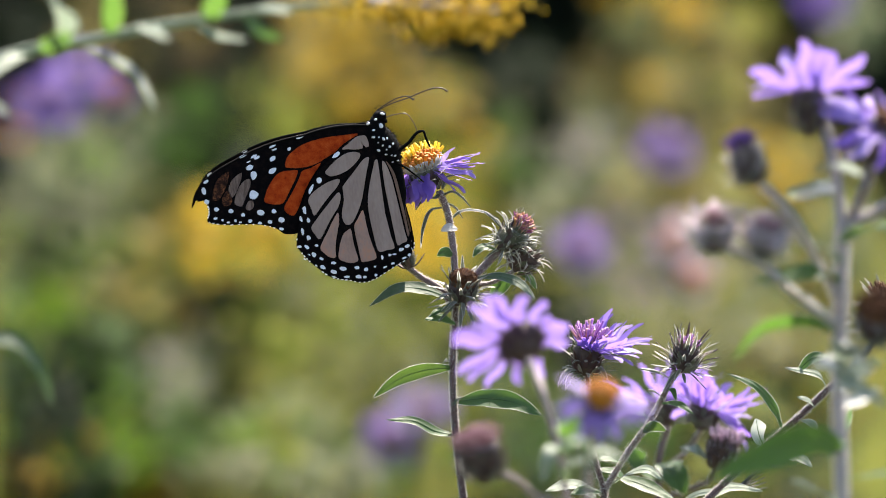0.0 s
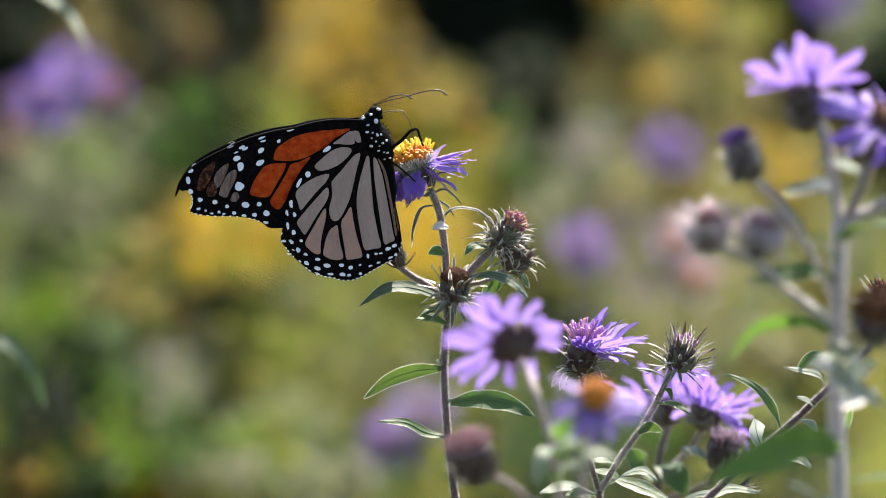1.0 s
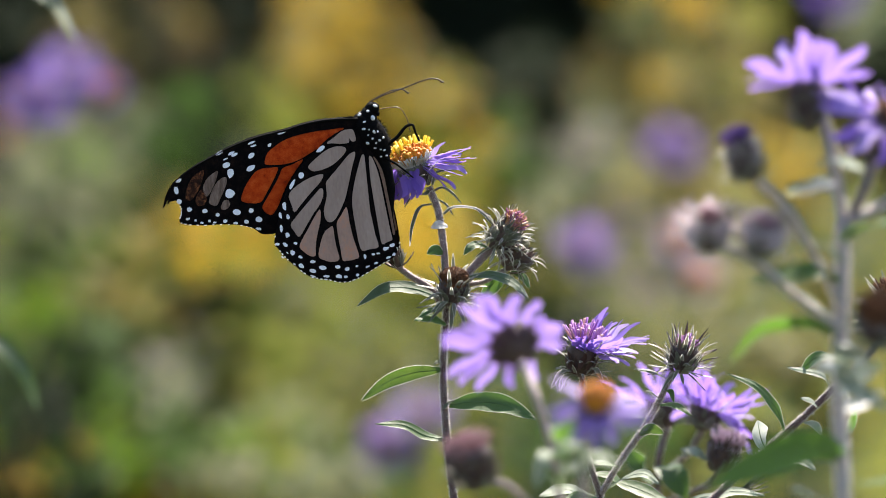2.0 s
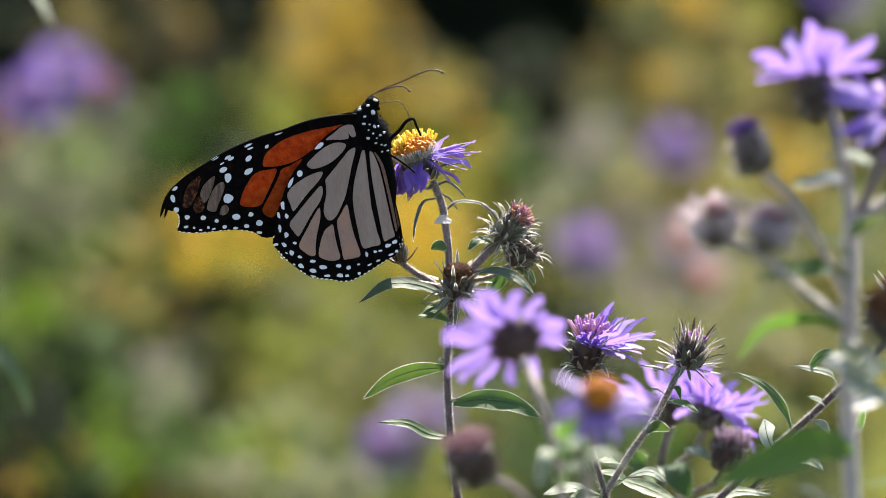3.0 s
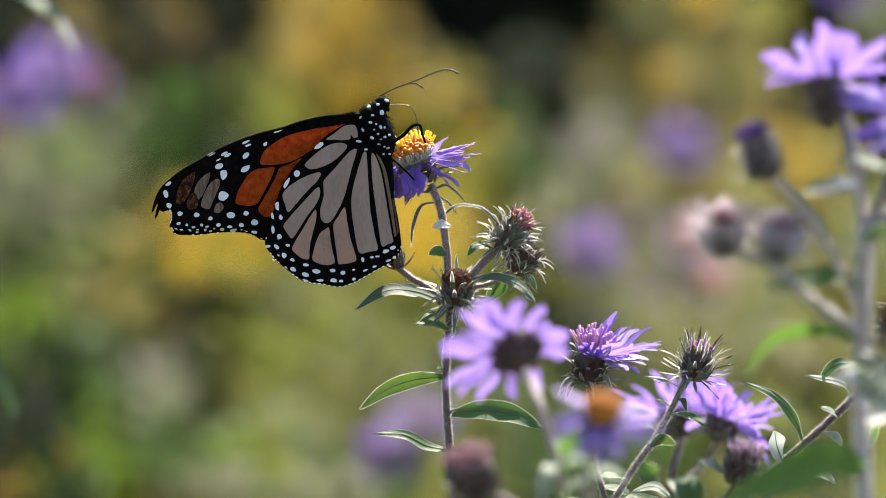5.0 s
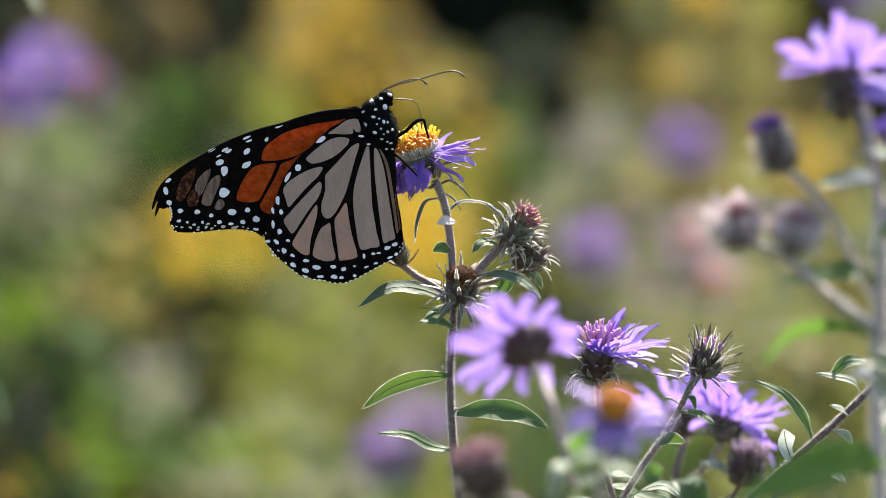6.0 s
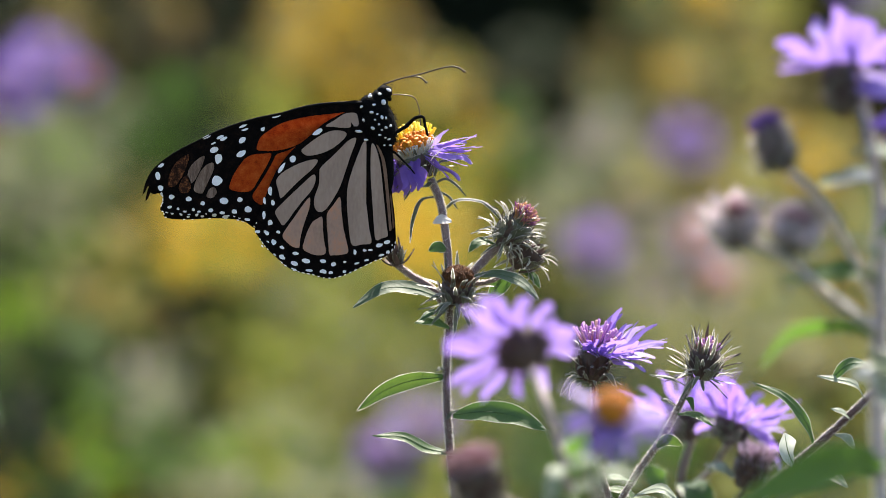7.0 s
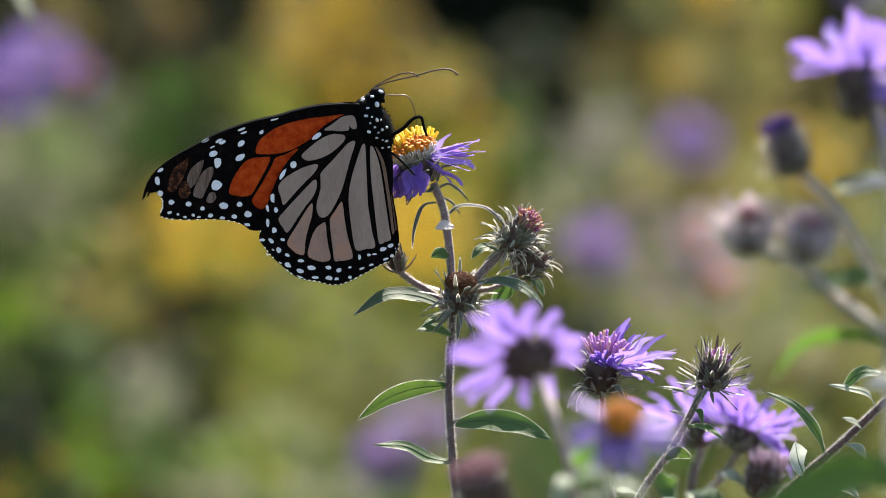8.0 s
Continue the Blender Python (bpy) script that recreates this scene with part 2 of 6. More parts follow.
def blade(bm, pts, width, face, cup=0.15, thick=0.00025, steps=4, belly=0.45, tip=0.06, root=0.25, across=4, wave=0.0, rim=0.0):
    """A leaf or petal along pts, a thin curved skin; face: the way its upper side looks; cup: how far its edges rise; rim: width of its downy margin, in the second material."""
    line = curve_through(pts, steps)
    last = len(line) - 1
    face = Vector(face).normalized()
    rows = []
    for i, p in enumerate(line):
        f = i / last
        way = (line[min(i + 1, last)] - line[max(i - 1, 0)]).normalized()
        side = way.cross(face)
        side = side.normalized() if side.length > 1e-6 else way.orthogonal().normalized()
        up = side.cross(way).normalized()
        if f < belly:
            w = root + (1 - root) * math.sin(f / belly * math.pi / 2)
        else:
            w = tip + (1 - tip) * math.cos((f - belly) / (1 - belly) * math.pi / 2) ** 0.8
        w *= width / 2
        row = []
        for k in range(across + 1):
            u = 2 * k / across - 1
            lift = cup * w * (u * u - 0.3) + wave * w * math.sin(f * 17 + u * 2) * abs(u)
            row.append(bm.verts.new(p + side * (u * w) + up * (lift - thick * abs(u))))
        if rim:
            fray = rim * random.uniform(0.6, 1.3)
            row = [bm.verts.new(row[0].co - side * fray + up * fray * 0.3)] + row + [bm.verts.new(row[-1].co + side * fray + up * fray * 0.3)]
        rows.append(row)
    for r, s in zip(rows, rows[1:]):
        for k in range(len(r) - 1):
            f = bm.faces.new((r[k], r[k + 1], s[k + 1], s[k]))
            f.material_index = 1 if rim and k in (0, len(r) - 2) else 0


def knob(bm, centre, radii, turn=None, rough=0.0, u=14, v=9):
    before = set(bm.verts)
    m = Matrix.Translation(centre) @ (turn or Matrix()) @ Matrix.Diagonal((*radii, 1))
    bmesh.ops.create_uvsphere(bm, u_segments=u, v_segments=v, radius=1, matrix=m)
    if rough:
        c = Vector(centre)
        for w in bm.verts:
            if w not in before:
                w.co = c + (w.co - c) * (1 + rough * (random.random() - 0.5))


def axis_turn(axis, spin=0.0):
    """The turn that takes z to the axis."""
    return Vector(axis).to_track_quat("Z", "Y").to_matrix().to_4x4() @ Matrix.Rotation(spin, 4, "Z")


def hairs_on(line, r, count, length, parent, name="stem_hairs"):
    bm = bmesh.new()
    for k in range(count):
        i = random.randrange(len(line) - 1)
        p = line[i].lerp(line[i + 1], random.random())
        way = (line[i + 1] - line[i]).normalized()
        side = way.orthogonal().normalized()
        side.rotate(Matrix.Rotation(random.uniform(0, 6.283), 3, way))
        d = (side + way * random.uniform(-0.5, 0.3)).normalized()
        q = p + side * r * 0.9
        L = length * random.uniform(0.4, 1.1)
        c = way.cross(side) * 0.00005
        e = way * 0.00005
        v = [bm.verts.new(x) for x in (q + c, q - c, q + e, q + d * L)]
        for a, b, cc in ((0, 1, 3), (1, 2, 3), (2, 0, 3)):
            bm.faces.new((v[a], v[b], v[cc]))
    return tagged(part(name, bm, HAIR, parent, "fine white stem hairs"), kind="stuff")


# petal shapes, made once: along +X from the origin, upper side +Z
def petal_mesh(name, length, width, droop, material, cup=0.25):
    bm = bmesh.new()
    n = 5
    pts = [(length * k / n, 0.0006 * math.sin(k * 2.1), -droop * length * (k / n) ** 2) for k in range(n + 1)]
    blade(bm, pts, width, (0, 0, 1), cup, 0.00022, 2, 0.62, 0.3, 0.3, 4, 0.08)
    return mesh_of(name, bm, material)


def petal_set(tag, material, length, width, droops):
    return [petal_mesh(tag, length * random.uniform(0.9, 1.08), width * random.uniform(0.85, 1.1), d, material) for d in droops]


PETALS = petal_set("petal", PETAL, 0.0135, 0.0023, (0.05, 0.15, 0.25, -0.05, 0.1))
PETALS_MAIN = petal_set("petal", PETAL, 0.0104, 0.0017, (0.05, -0.1, 0.1, 0.0, -0.15, 0.12)) + petal_set("petal", PETAL_DEEP, 0.01, 0.0018, (0.0, 0.1))
PETALS_SHORT = petal_set("petal", PETAL_DEEP, 0.0076, 0.0018, (0.05, 0.2, 0.1, 0.3))
PETALS_FRONT = petal_set("petal", PETAL_DEEP, 0.0048, 0.0016, (0.2, 0.3, 0.1))
PETALS_DULL = petal_set("petal", PETAL_DULL, 0.0125, 0.0026, (0.05, 0.2, -0.1))
PETALS_WIDE = petal_set("petal", PETAL, 0.0138, 0.0034, (0.05, 0.15, 0.2, -0.05, 0.1))
PETALS_BROAD = petal_set("petal", PETAL, 0.0135, 0.0042, (0.02, 0.12, -0.08, 0.06))
PETALS_DEEP = petal_set("petal", PETAL_DEEP, 0.0125, 0.0026, (0.05, 0.2, 0.3, -0.1, 0.1))
PETALS_FADED = petal_set("petal", PETAL_FADED, 0.0062, 0.0015, (0.1, 0.3, -0.3, 0.0))
PETALS_FUZZ = petal_set("petal", DOWNY_PETAL, 0.006, 0.0011, (0.2, 0.5, -0.5, 0.0))


def bract_mesh(length, width, curl, material, rim=0.00006):
    bm = bmesh.new()
    pts = [(length * math.sin(curl * f) / curl, 0, length * (1 - math.cos(curl * f)) / curl) for f in (0, 0.25, 0.5, 0.75, 1)]
    blade(bm, pts, width, (0, 0, 1), 0.3, 0.00025, 2, 0.3, 0.05, 0.7, 2, 0.0, 0.0 if material is BRACT_DARK else rim)
    me = mesh_of("bract", bm, material)
    me.materials.append(HAIR)
    return me


BRACTS = [bract_mesh(0.0047 * random.uniform(0.7, 1.25), 0.00085, c, BRACT) for c in (-0.4, -0.9, -1.3, 0.2, -0.6)]
BRACTS_LONG = [bract_mesh(0.0062 * random.uniform(0.75, 1.2), 0.00095, c, BRACT) for c in (0.3, -0.5, -0.9, -0.3)]
BRACTS_BUD = [bract_mesh(0.0052 * random.uniform(0.7, 1.2), 0.0005, c, m) for c, m in ((-0.8, BRACT), (-1.2, BRACT), (-1.5, BRACT_PALE), (-0.3, BRACT), (-1.0, BRACT_PALE))]
BRACTS_SPIKE = [bract_mesh(0.0056 * random.uniform(0.75, 1.2), 0.00082, c, m) for c, m in ((0.2, BRACT), (-0.4, BRACT_DARK), (-0.6, BRACT), (0.1, BRACT), (-0.2, BRACT_DARK))]
BRACTS_PALE = [bract_mesh(0.004 * random.uniform(0.8, 1.2), 0.0009, c, BRACT_PALE) for c in (-0.4, 0.3, -0.9)]
BRACTS_COVER = [bract_mesh(0.0032 * random.uniform(0.85, 1.15), 0.0013, c, m, 0.00002) for c, m in ((0.25, BRACT), (0.4, BRACT_DARK), (-0.2, BRACT))]
BRACTS_MAROON = [bract_mesh(0.0032 * random.uniform(0.85, 1.15), 0.0013, c, BRACT_MAROON, 0.0) for c in (0.25, 0.4, -0.2)]
BRACTS_DARK = [bract_mesh(0.0045 * random.uniform(0.8, 1.2), 0.0012, c, BRACT_DARK) for c in (0.5, 0.9, 1.2)]


def set_bracts(head, meshes, rows, radius, bottom, top, flare0, flare1, per_row):
    """Rows of bracts round a cup, from its foot to its rim; flare: degrees from the axis."""
    for r in range(rows):
        f = r / max(rows - 1, 1)
        z = bottom + (top - bottom) * f
        rad = radius * (0.55 + 0.45 * math.sin(math.pi * min(1, 0.25 + f * 0.6)))
        for k in range(per_row):
            a = 2 * math.pi * (k + 0.5 * (r % 2)) / per_row + random.uniform(-0.15, 0.15)
            flare = radians(flare0 + (flare1 - flare0) * f + random.uniform(-14, 14))
            m = Matrix.Rotation(a, 4, "Z") @ Matrix.Translation((rad * 0.92, 0, z)) @ Matrix.Rotation(flare - math.pi / 2, 4, "Y")
            shared("bract", random.choice(meshes), head, m)


def cup(head, radius, height, material, name="receptacle", label=""):
    bm = bmesh.new()
    rows = []
    for i in range(9):
        f = i / 8
        r = radius * (0.22 + 0.78 * math.sin(f * math.pi / 1.75) ** 0.8)
        rows.append([bm.verts.new((r * math.cos(2 * math.pi * k / 18) * (1 + 0.05 * (k % 2)), r * math.sin(2 * math.pi * k / 18) * (1 + 0.05 * (k % 2)), -height + height * f)) for k in range(18)])
    for a, b in zip(rows, rows[1:]):
        for k in range(18):
            bm.faces.new((a[k], a[(k + 1) % 18], b[(k + 1) % 18], b[k]))
    bm.faces.new(rows[0][::-1])
    bm.faces.new(rows[-1])
    return part(name, bm, material, head, label, Matrix())


def florets(head, radius, height, length, count, material, label="", low=0.0, name="flower_disc", slim=1.0, young=None, young_length=1.0):
    """The dome of small tubular florets, each a flared tube; young: the side on which they are of another length."""
    bm = bmesh.new()
    knob(bm, (0, 0, height * 0.1 + low), (radius * 0.93, radius * 0.93, height * 0.8), None, 0.04)
    for k in range(count):
        f = (k + 0.5) / count
        r = radius * math.sqrt(f) * 0.95
        a = k * 2.39996
        z = low + height * math.sqrt(max(0, 1 - f * 0.9))
        out = Vector((math.cos(a), math.sin(a), 0))
        p = out * r + Vector((0, 0, z * 0.85))
        way = (out * (0.15 + 0.75 * f) + Vector((0, 0, 1)) + Vector((random.uniform(-0.2, 0.2), random.uniform(-0.2, 0.2), 0))).normalized()
        L = length * random.uniform(0.65, 1.35)
        if young and out.dot(young) * math.sqrt(f) > 0.12:
            L *= young_length
        tube(bm, [p - way * L * 0.3, p + way * L * 0.5, p + way * L], 0.0002 * slim, 0.00036 * slim, 5, 1)
    return part(name, bm, material, head, label, Matrix())


def flower_head(plant, place, axis, spin=0.0, petals=PETALS, count=34, flare=(78, 100), disc=DISC, disc_r=0.005, disc_h=0.003, floret=0.0022, cup_r=0.0048, cup_h=0.007, cup_material=BRACT_DARK, bracts=BRACTS_DARK, gaps=(), label="", tilt_by=None, florets_n=90, size=1.0, rich=False, petals_by=None, cover=BRACTS_COVER, spokes=()):
    """A daisy-like head on the plant: cup with bracts, petals round the rim, dome of florets; spokes: single petals by (degrees round, reach in millimetres, width) in place of an even ring."""
    head = new("flower_head", None)
    head.empty_display_size = 0.005
    head.parent = plant
    head.matrix_basis = world_of(plant).inverted() @ Matrix.Translation(place) @ axis_turn(axis, spin) @ Matrix.Scale(size, 4)
    tagged(head, label)
    cup(head, cup_r, cup_h, cup_material)
    set_bracts(head, cover, 4, cup_r * 1.02, -cup_h * 0.9, -cup_h * 0.25, 32, 10, 11)
    set_bracts(head, bracts, 3, cup_r, -cup_h * 0.85, -cup_h * 0.1, 60, 45, 11)
    if disc:
        young = (axis_turn(axis, spin).to_3x3().inverted() @ Vector((0.35, -1, 0))).normalized() if rich else None
        florets(head, disc_r, disc_h, floret, florets_n, disc, slim=1.0, young=young, young_length=0.22)
        if rich:
            florets(head, disc_r * 0.98, disc_h * 0.95, floret * 0.58, florets_n, DISC_ORANGE, "orange floret tubes", name="lower_disc", slim=1.25, young=young, young_length=1.15)
            florets(head, disc_r * 1.06, disc_h * 0.35, floret * 0.6, florets_n * 3, WHITE_DOWN, "pale down under the florets", name="down", slim=0.5)
    for k in range(count):
        a = 2 * math.pi * (k + random.uniform(-0.35, 0.35)) / count
        if any(lo <= (math.degrees(a) % 360) <= hi for lo, hi in gaps):
            continue
        fl = random.uniform(*flare)
        if tilt_by:
            fl += tilt_by(axis_turn(axis, spin).to_3x3() @ Vector((math.cos(a), math.sin(a), 0)))
        m = Matrix.Rotation(a, 4, "Z") @ Matrix.Translation((cup_r * 0.9, 0, -0.0004 + random.uniform(-0.0006, 0.0006))) @ Matrix.Rotation(radians(fl - 90), 4, "Y") @ Matrix.Rotation(random.uniform(-0.7, 0.7), 4, "X") @ Matrix.Diagonal((random.uniform(0.78, 1.1), random.uniform(0.75, 1.2), 1, 1))
        kinds = petals_by(axis_turn(axis, spin).to_3x3() @ Vector((math.cos(a), math.sin(a), 0))) if petals_by else petals
        if kinds:
            shared("petal", random.choice(kinds), head, m)
    turned = axis_turn(axis, spin).to_3x3()
    for degrees, reach, wide in spokes:
        aim = Vector((math.cos(radians(degrees)), 0, math.sin(radians(degrees))))
        aim -= Vector((0, 1, 0)) * aim.dot(turned.col[2]) / turned.col[2].y
        stretch = aim.length
        flat = turned.transposed() @ aim.normalized()
        m = Matrix.Rotation(math.atan2(flat.y, flat.x), 4, "Z") @ Matrix.Translation((cup_r * 0.9, 0, random.uniform(-0.0006, 0.0004))) @ Matrix.Rotation(radians(random.uniform(-8, 4)), 4, "Y") @ Matrix.Rotation(random.uniform(-0.3, 0.3), 4, "X") @ Matrix.Diagonal(((reach / 1000 * stretch / size - cup_r * 0.9) / 0.0138, wide, 1, 1))
        shared("petal", random.choice(petals), head, m)
    return head


def bud(plant, place, axis, radius=0.0055, height=0.011, tip=MAGENTA, tip_r=0.0035, tip_n=40, bracts=BRACTS, rows=4, per_row=13, flare=(70, 25), cup_material=BRACT_DARK, label="", tip_len=0.0026, petals=None, tip_rise=0.0, slim=0.6):
    head = new("bud", None)
    head.empty_display_size = 0.005
    head.parent = plant
    head.matrix_basis = world_of(plant).inverted() @ Matrix.Translation(place) @ axis_turn(axis, random.uniform(0, 6))
    tagged(head, label)
    cup(head, radius, height, cup_material)
    set_bracts(head, BRACTS_COVER, 5, radius * 1.02, -height * 0.9, -height * 0.2, 32, 10, 13)
    set_bracts(head, bracts, rows, radius, -height * 0.9, -height * 0.05, flare[0], flare[1], per_row)
    if tip:
        florets(head, tip_r, 0.002 + tip_rise, tip_len, tip_n * 2, tip, name="bud_tip", slim=slim)
    if petals:
        for k in range(84):
            a = 6.283 * (k + random.uniform(-0.4, 0.4)) / 84
            m = Matrix.Rotation(a, 4, "Z") @ Matrix.Translation((radius * 0.85, 0, -height * random.uniform(0.0, 0.45))) @ Matrix.Rotation(radians(random.uniform(8, 66) - 90), 4, "Y")
            if (head.matrix_basis.to_3x3() @ Vector((math.cos(a), math.sin(a), 0))).y > -0.25:  # the petals on the eye's side have fallen
                shared("petal", random.choice(petals), head, m)
    return head


def fuzz(head, radius, height, count, length):
    """Fine pale down standing off a bud's cup."""
    bm = bmesh.new()
    for k in range(count):
        a, f = random.uniform(0, 6.283), random.uniform(-0.75, 0.05)
        out = Vector((math.cos(a), math.sin(a), 0))
        p = out * radius * (0.98 - 0.5 * max(0.0, -f - 0.4)) + Vector((0, 0, height * f))
        d = (out * random.uniform(0.5, 1.1) + Vector((random.uniform(-0.4, 0.4), random.uniform(-0.4, 0.4), random.uniform(0.2, 1.1)))).normalized()
        e = d.orthogonal().normalized() * 0.00009
        q = p + d * length * random.uniform(0.5, 1.1)
        bm.faces.new([bm.verts.new(v) for v in (p - e, p + e, q)])
    return tagged(part("down", bm, FUZZ, head, "pale downy hairs", Matrix()), kind="stuff")


def leaf(plant, pts, width, face=(0, -0.5, 1), material=LEAF, name="leaf", label="", cup_by=0.25, root=0.35, wave=0.06, belly=0.45, rim=0.00007):
    bm = bmesh.new()
    blade(bm, pts, width, face, cup_by, 0.0003, 5, belly, 0.04, root, 6, wave, rim)
    ob = part(name, bm, material, plant, label)
    ob.data.materials.append(HAIR)
    rib = bmesh.new()
    line = [Vector(p) - Vector(face).normalized() * (width * cup_by * 0.15) for p in pts]
    tube(rib, line, width * 0.028, width * 0.01, 5, 5)
    part("midrib", rib, material if material in (LEAF_PALE, WHITE_DOWN) else LEAF, ob)
    return ob


def stem(plant, pts, r0, r1, material=STEM, name="stem", hairs=0, hair_length=0.0009, label=""):
    bm = bmesh.new()
    line = tube(bm, pts, r0, r1, 10, 8, 0.1)
    ob = part(name, bm, material, plant, label)
    if hairs:
        hairs_on(line, (r0 + r1) / 2, int(hairs * 5), hair_length * 0.85, ob)
    return ob


# ---- ground and distance ----
bm = bmesh.new()
bmesh.ops.create_grid(bm, x_segments=60, y_segments=60, size=1.0)
for v in bm.verts:
    r = v.co.xy.length
    v.co.x, v.co.y = v.co.x * (3 + 600 * r ** 4), v.co.y * (3 + 600 * r ** 4)
    v.co.z = 0.03 * noise.noise((v.co.x * 1.5, v.co.y * 1.5, 0))
ground = tagged(new("ground", mesh_of("ground", bm, SOIL)), "dark soil of the meadow under dense plants", "ground", kind="structure")


def grass_stuff(name, label, material, count, box, tall, wide, lean=0.35, category="grass"):
    """Blades and narrow leaves over a stretch of ground: box is x0, x1, y0, y1."""
    verts, faces = [], []
    for k in range(count):
        x, y = random.uniform(box[0], box[1]), random.uniform(box[2], box[3])
        h = tall(x, y) * random.uniform(0.55, 1.0)
        a = random.uniform(0, 6.283)
        d = Vector((math.cos(a), math.sin(a), 0))
        s = Vector((-d.y, d.x, 0)) * wide * random.uniform(0.5, 1.2) / 2
        foot = h * random.uniform(0.3, 0.8)
        L = h - foot if random.random() < 0.8 else h
        foot = h - L
        rows = []
        bend = random.uniform(0.2, 1.0) * lean * L
        for f, w in ((0, 0.4), (0.35, 1.0), (0.7, 0.8), (1, 0.08)):
            c = Vector((x, y, foot + L * f * (1 - 0.25 * f))) + d * bend * f * f
            rows.append((c - s * w, c + s * w))
        b = len(verts)
        for p, q in rows:
            verts += [p, q]
        for i in range(3):
            faces.append((b + 2 * i, b + 2 * i + 1, b + 2 * i + 3, b + 2 * i + 2))
    me = bpy.data.meshes.new(name)
    me.from_pydata([tuple(v) for v in verts], [], faces)
    me.materials.append(material)
    return tagged(new(name, me), label, category, kind="stuff")


def sight(y, row):
    """Height at which the meadow meets a given slope of the view, y metres behind the flowers."""
    return 1.0 - 0.0875 * y + row * (4 + y) / 4


# the low fresh growth, then thinner and taller greens further back
grass_stuff("meadow_leaves", "dense yellow-green meadow leaves lit from behind", MEADOW, 15000, (-0.5, 0.5, 1.7, 4.2), lambda x, y: sight(y, 0.012 + 0.014 * noise.noise((x * 6, y * 3, 0))), 0.012)
grass_stuff("meadow_leaves", "far olive meadow leaves before the thicket", MEADOW, 9000, (-0.9, 0.9, 4.2, 7.5), lambda x, y: sight(y, 0.028 + 0.012 * noise.noise((x * 5, y * 2, 4))), 0.02)
grass_stuff("meadow_grass", "wide meadow of grass and leaves running to the woods", MEADOW, 40000, (-12, 12, -9, 16), lambda x, y: 0.4, 0.02)


def tree_of(name, x, y, tall, seed):
    """A tree at the meadow's edge: trunk, limbs, crown of leaf clumps down to the ground; the crown's near-black colour
    carries its shade.
    """
    rng = random.Random(seed)
    t = thing(name, (x, y, 0), "leafy tree at the meadow's edge, deep shade put into its dark leaf colour", "tree", "woods edge")
    bm = bmesh.new()
    tube(bm, [(x, y, -0.05), (x + 0.1, y, tall * 0.4), (x, y + 0.1, tall * 0.9)], 0.14, 0.04, 9, 5, 0.15)
    part("trunk", bm, BARK, t)
    for k in range(6):
        a = rng.uniform(0, 6.283)
        z = tall * rng.uniform(0.15, 0.7)
        bm = bmesh.new()
        tube(bm, [(x, y, z), (x + math.cos(a) * 0.7, y + math.sin(a) * 0.7, z + 0.3), (x + math.cos(a) * 1.4, y + math.sin(a) * 1.4, z + 0.5)], 0.05, 0.012, 6, 4)
        part("limb", bm, BARK, t)
    verts, faces = [], []
    for k in range(5200):
        z = tall * rng.random() ** 0.8
        r = 1.7 * math.sqrt(rng.random()) * (1.0 - 0.55 * abs(z / tall - 0.35)) * (0.75 + 0.4 * rng.random())
        a = rng.uniform(0, 6.283)
        c = Vector((r * math.cos(a), r * math.sin(a), z + 0.05))
        n = Vector((rng.uniform(-1, 1), rng.uniform(-1, 1), rng.uniform(-0.4, 1))).normalized()
        u = n.orthogonal().normalized() * rng.uniform(0.05, 0.11)
        v = n.cross(u) * 0.6
        b = len(verts)
        verts += [c - u, c + v, c + u + n * 0.02, c - v]
        faces.append((b, b + 1, b + 2, b + 3))
    me = bpy.data.meshes.new("crown")
    me.from_pydata([tuple(p) for p in verts], [], faces)
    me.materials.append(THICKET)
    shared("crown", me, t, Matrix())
    return t


for k in range(9):
    tree_of("tree", -8.0 + 2.0 * k + random.uniform(-0.3, 0.3), 9.6 + random.uniform(-0.5, 0.9), random.uniform(4.5, 6.5), k)
for k in range(9):
    tree_of("tree", -9.0 + 2.25 * k, 12.2 + random.uniform(-0.5, 0.5), random.uniform(7, 9), 30 + k)


# undergrowth darkened by its leaf colour as well as by the trees' shadow
grass_stuff("thicket", "dense undergrowth before the trees, their shade put into its dark colour", THICKET, 12000, (-3, 3, 8.0, 9.4), lambda x, y: 1.1, 0.06, category="bush")

# ---- plants behind ----
def floret_cloud(bm, centre, spread, count, size):
    """Tiny four-sided blossoms scattered through a plume."""
    for k in range(count):
        p = Vector(centre) + Vector((random.gauss(0, 0.4) * spread[0], random.gauss(0, 0.4) * spread[1], random.gauss(0, 0.4) * spread[2]))
        s = size * random.uniform(0.6, 1.3)
        q = [Vector((random.uniform(-1, 1), random.uniform(-1, 1), random.uniform(-1, 1))) * s for _ in range(4)]
        v = [bm.verts.new(p + x) for x in q]
        for a, b, c in ((0, 1, 2), (0, 2, 3), (0, 3, 1), (1, 3, 2)):
            bm.faces.new((v[a], v[b], v[c]))


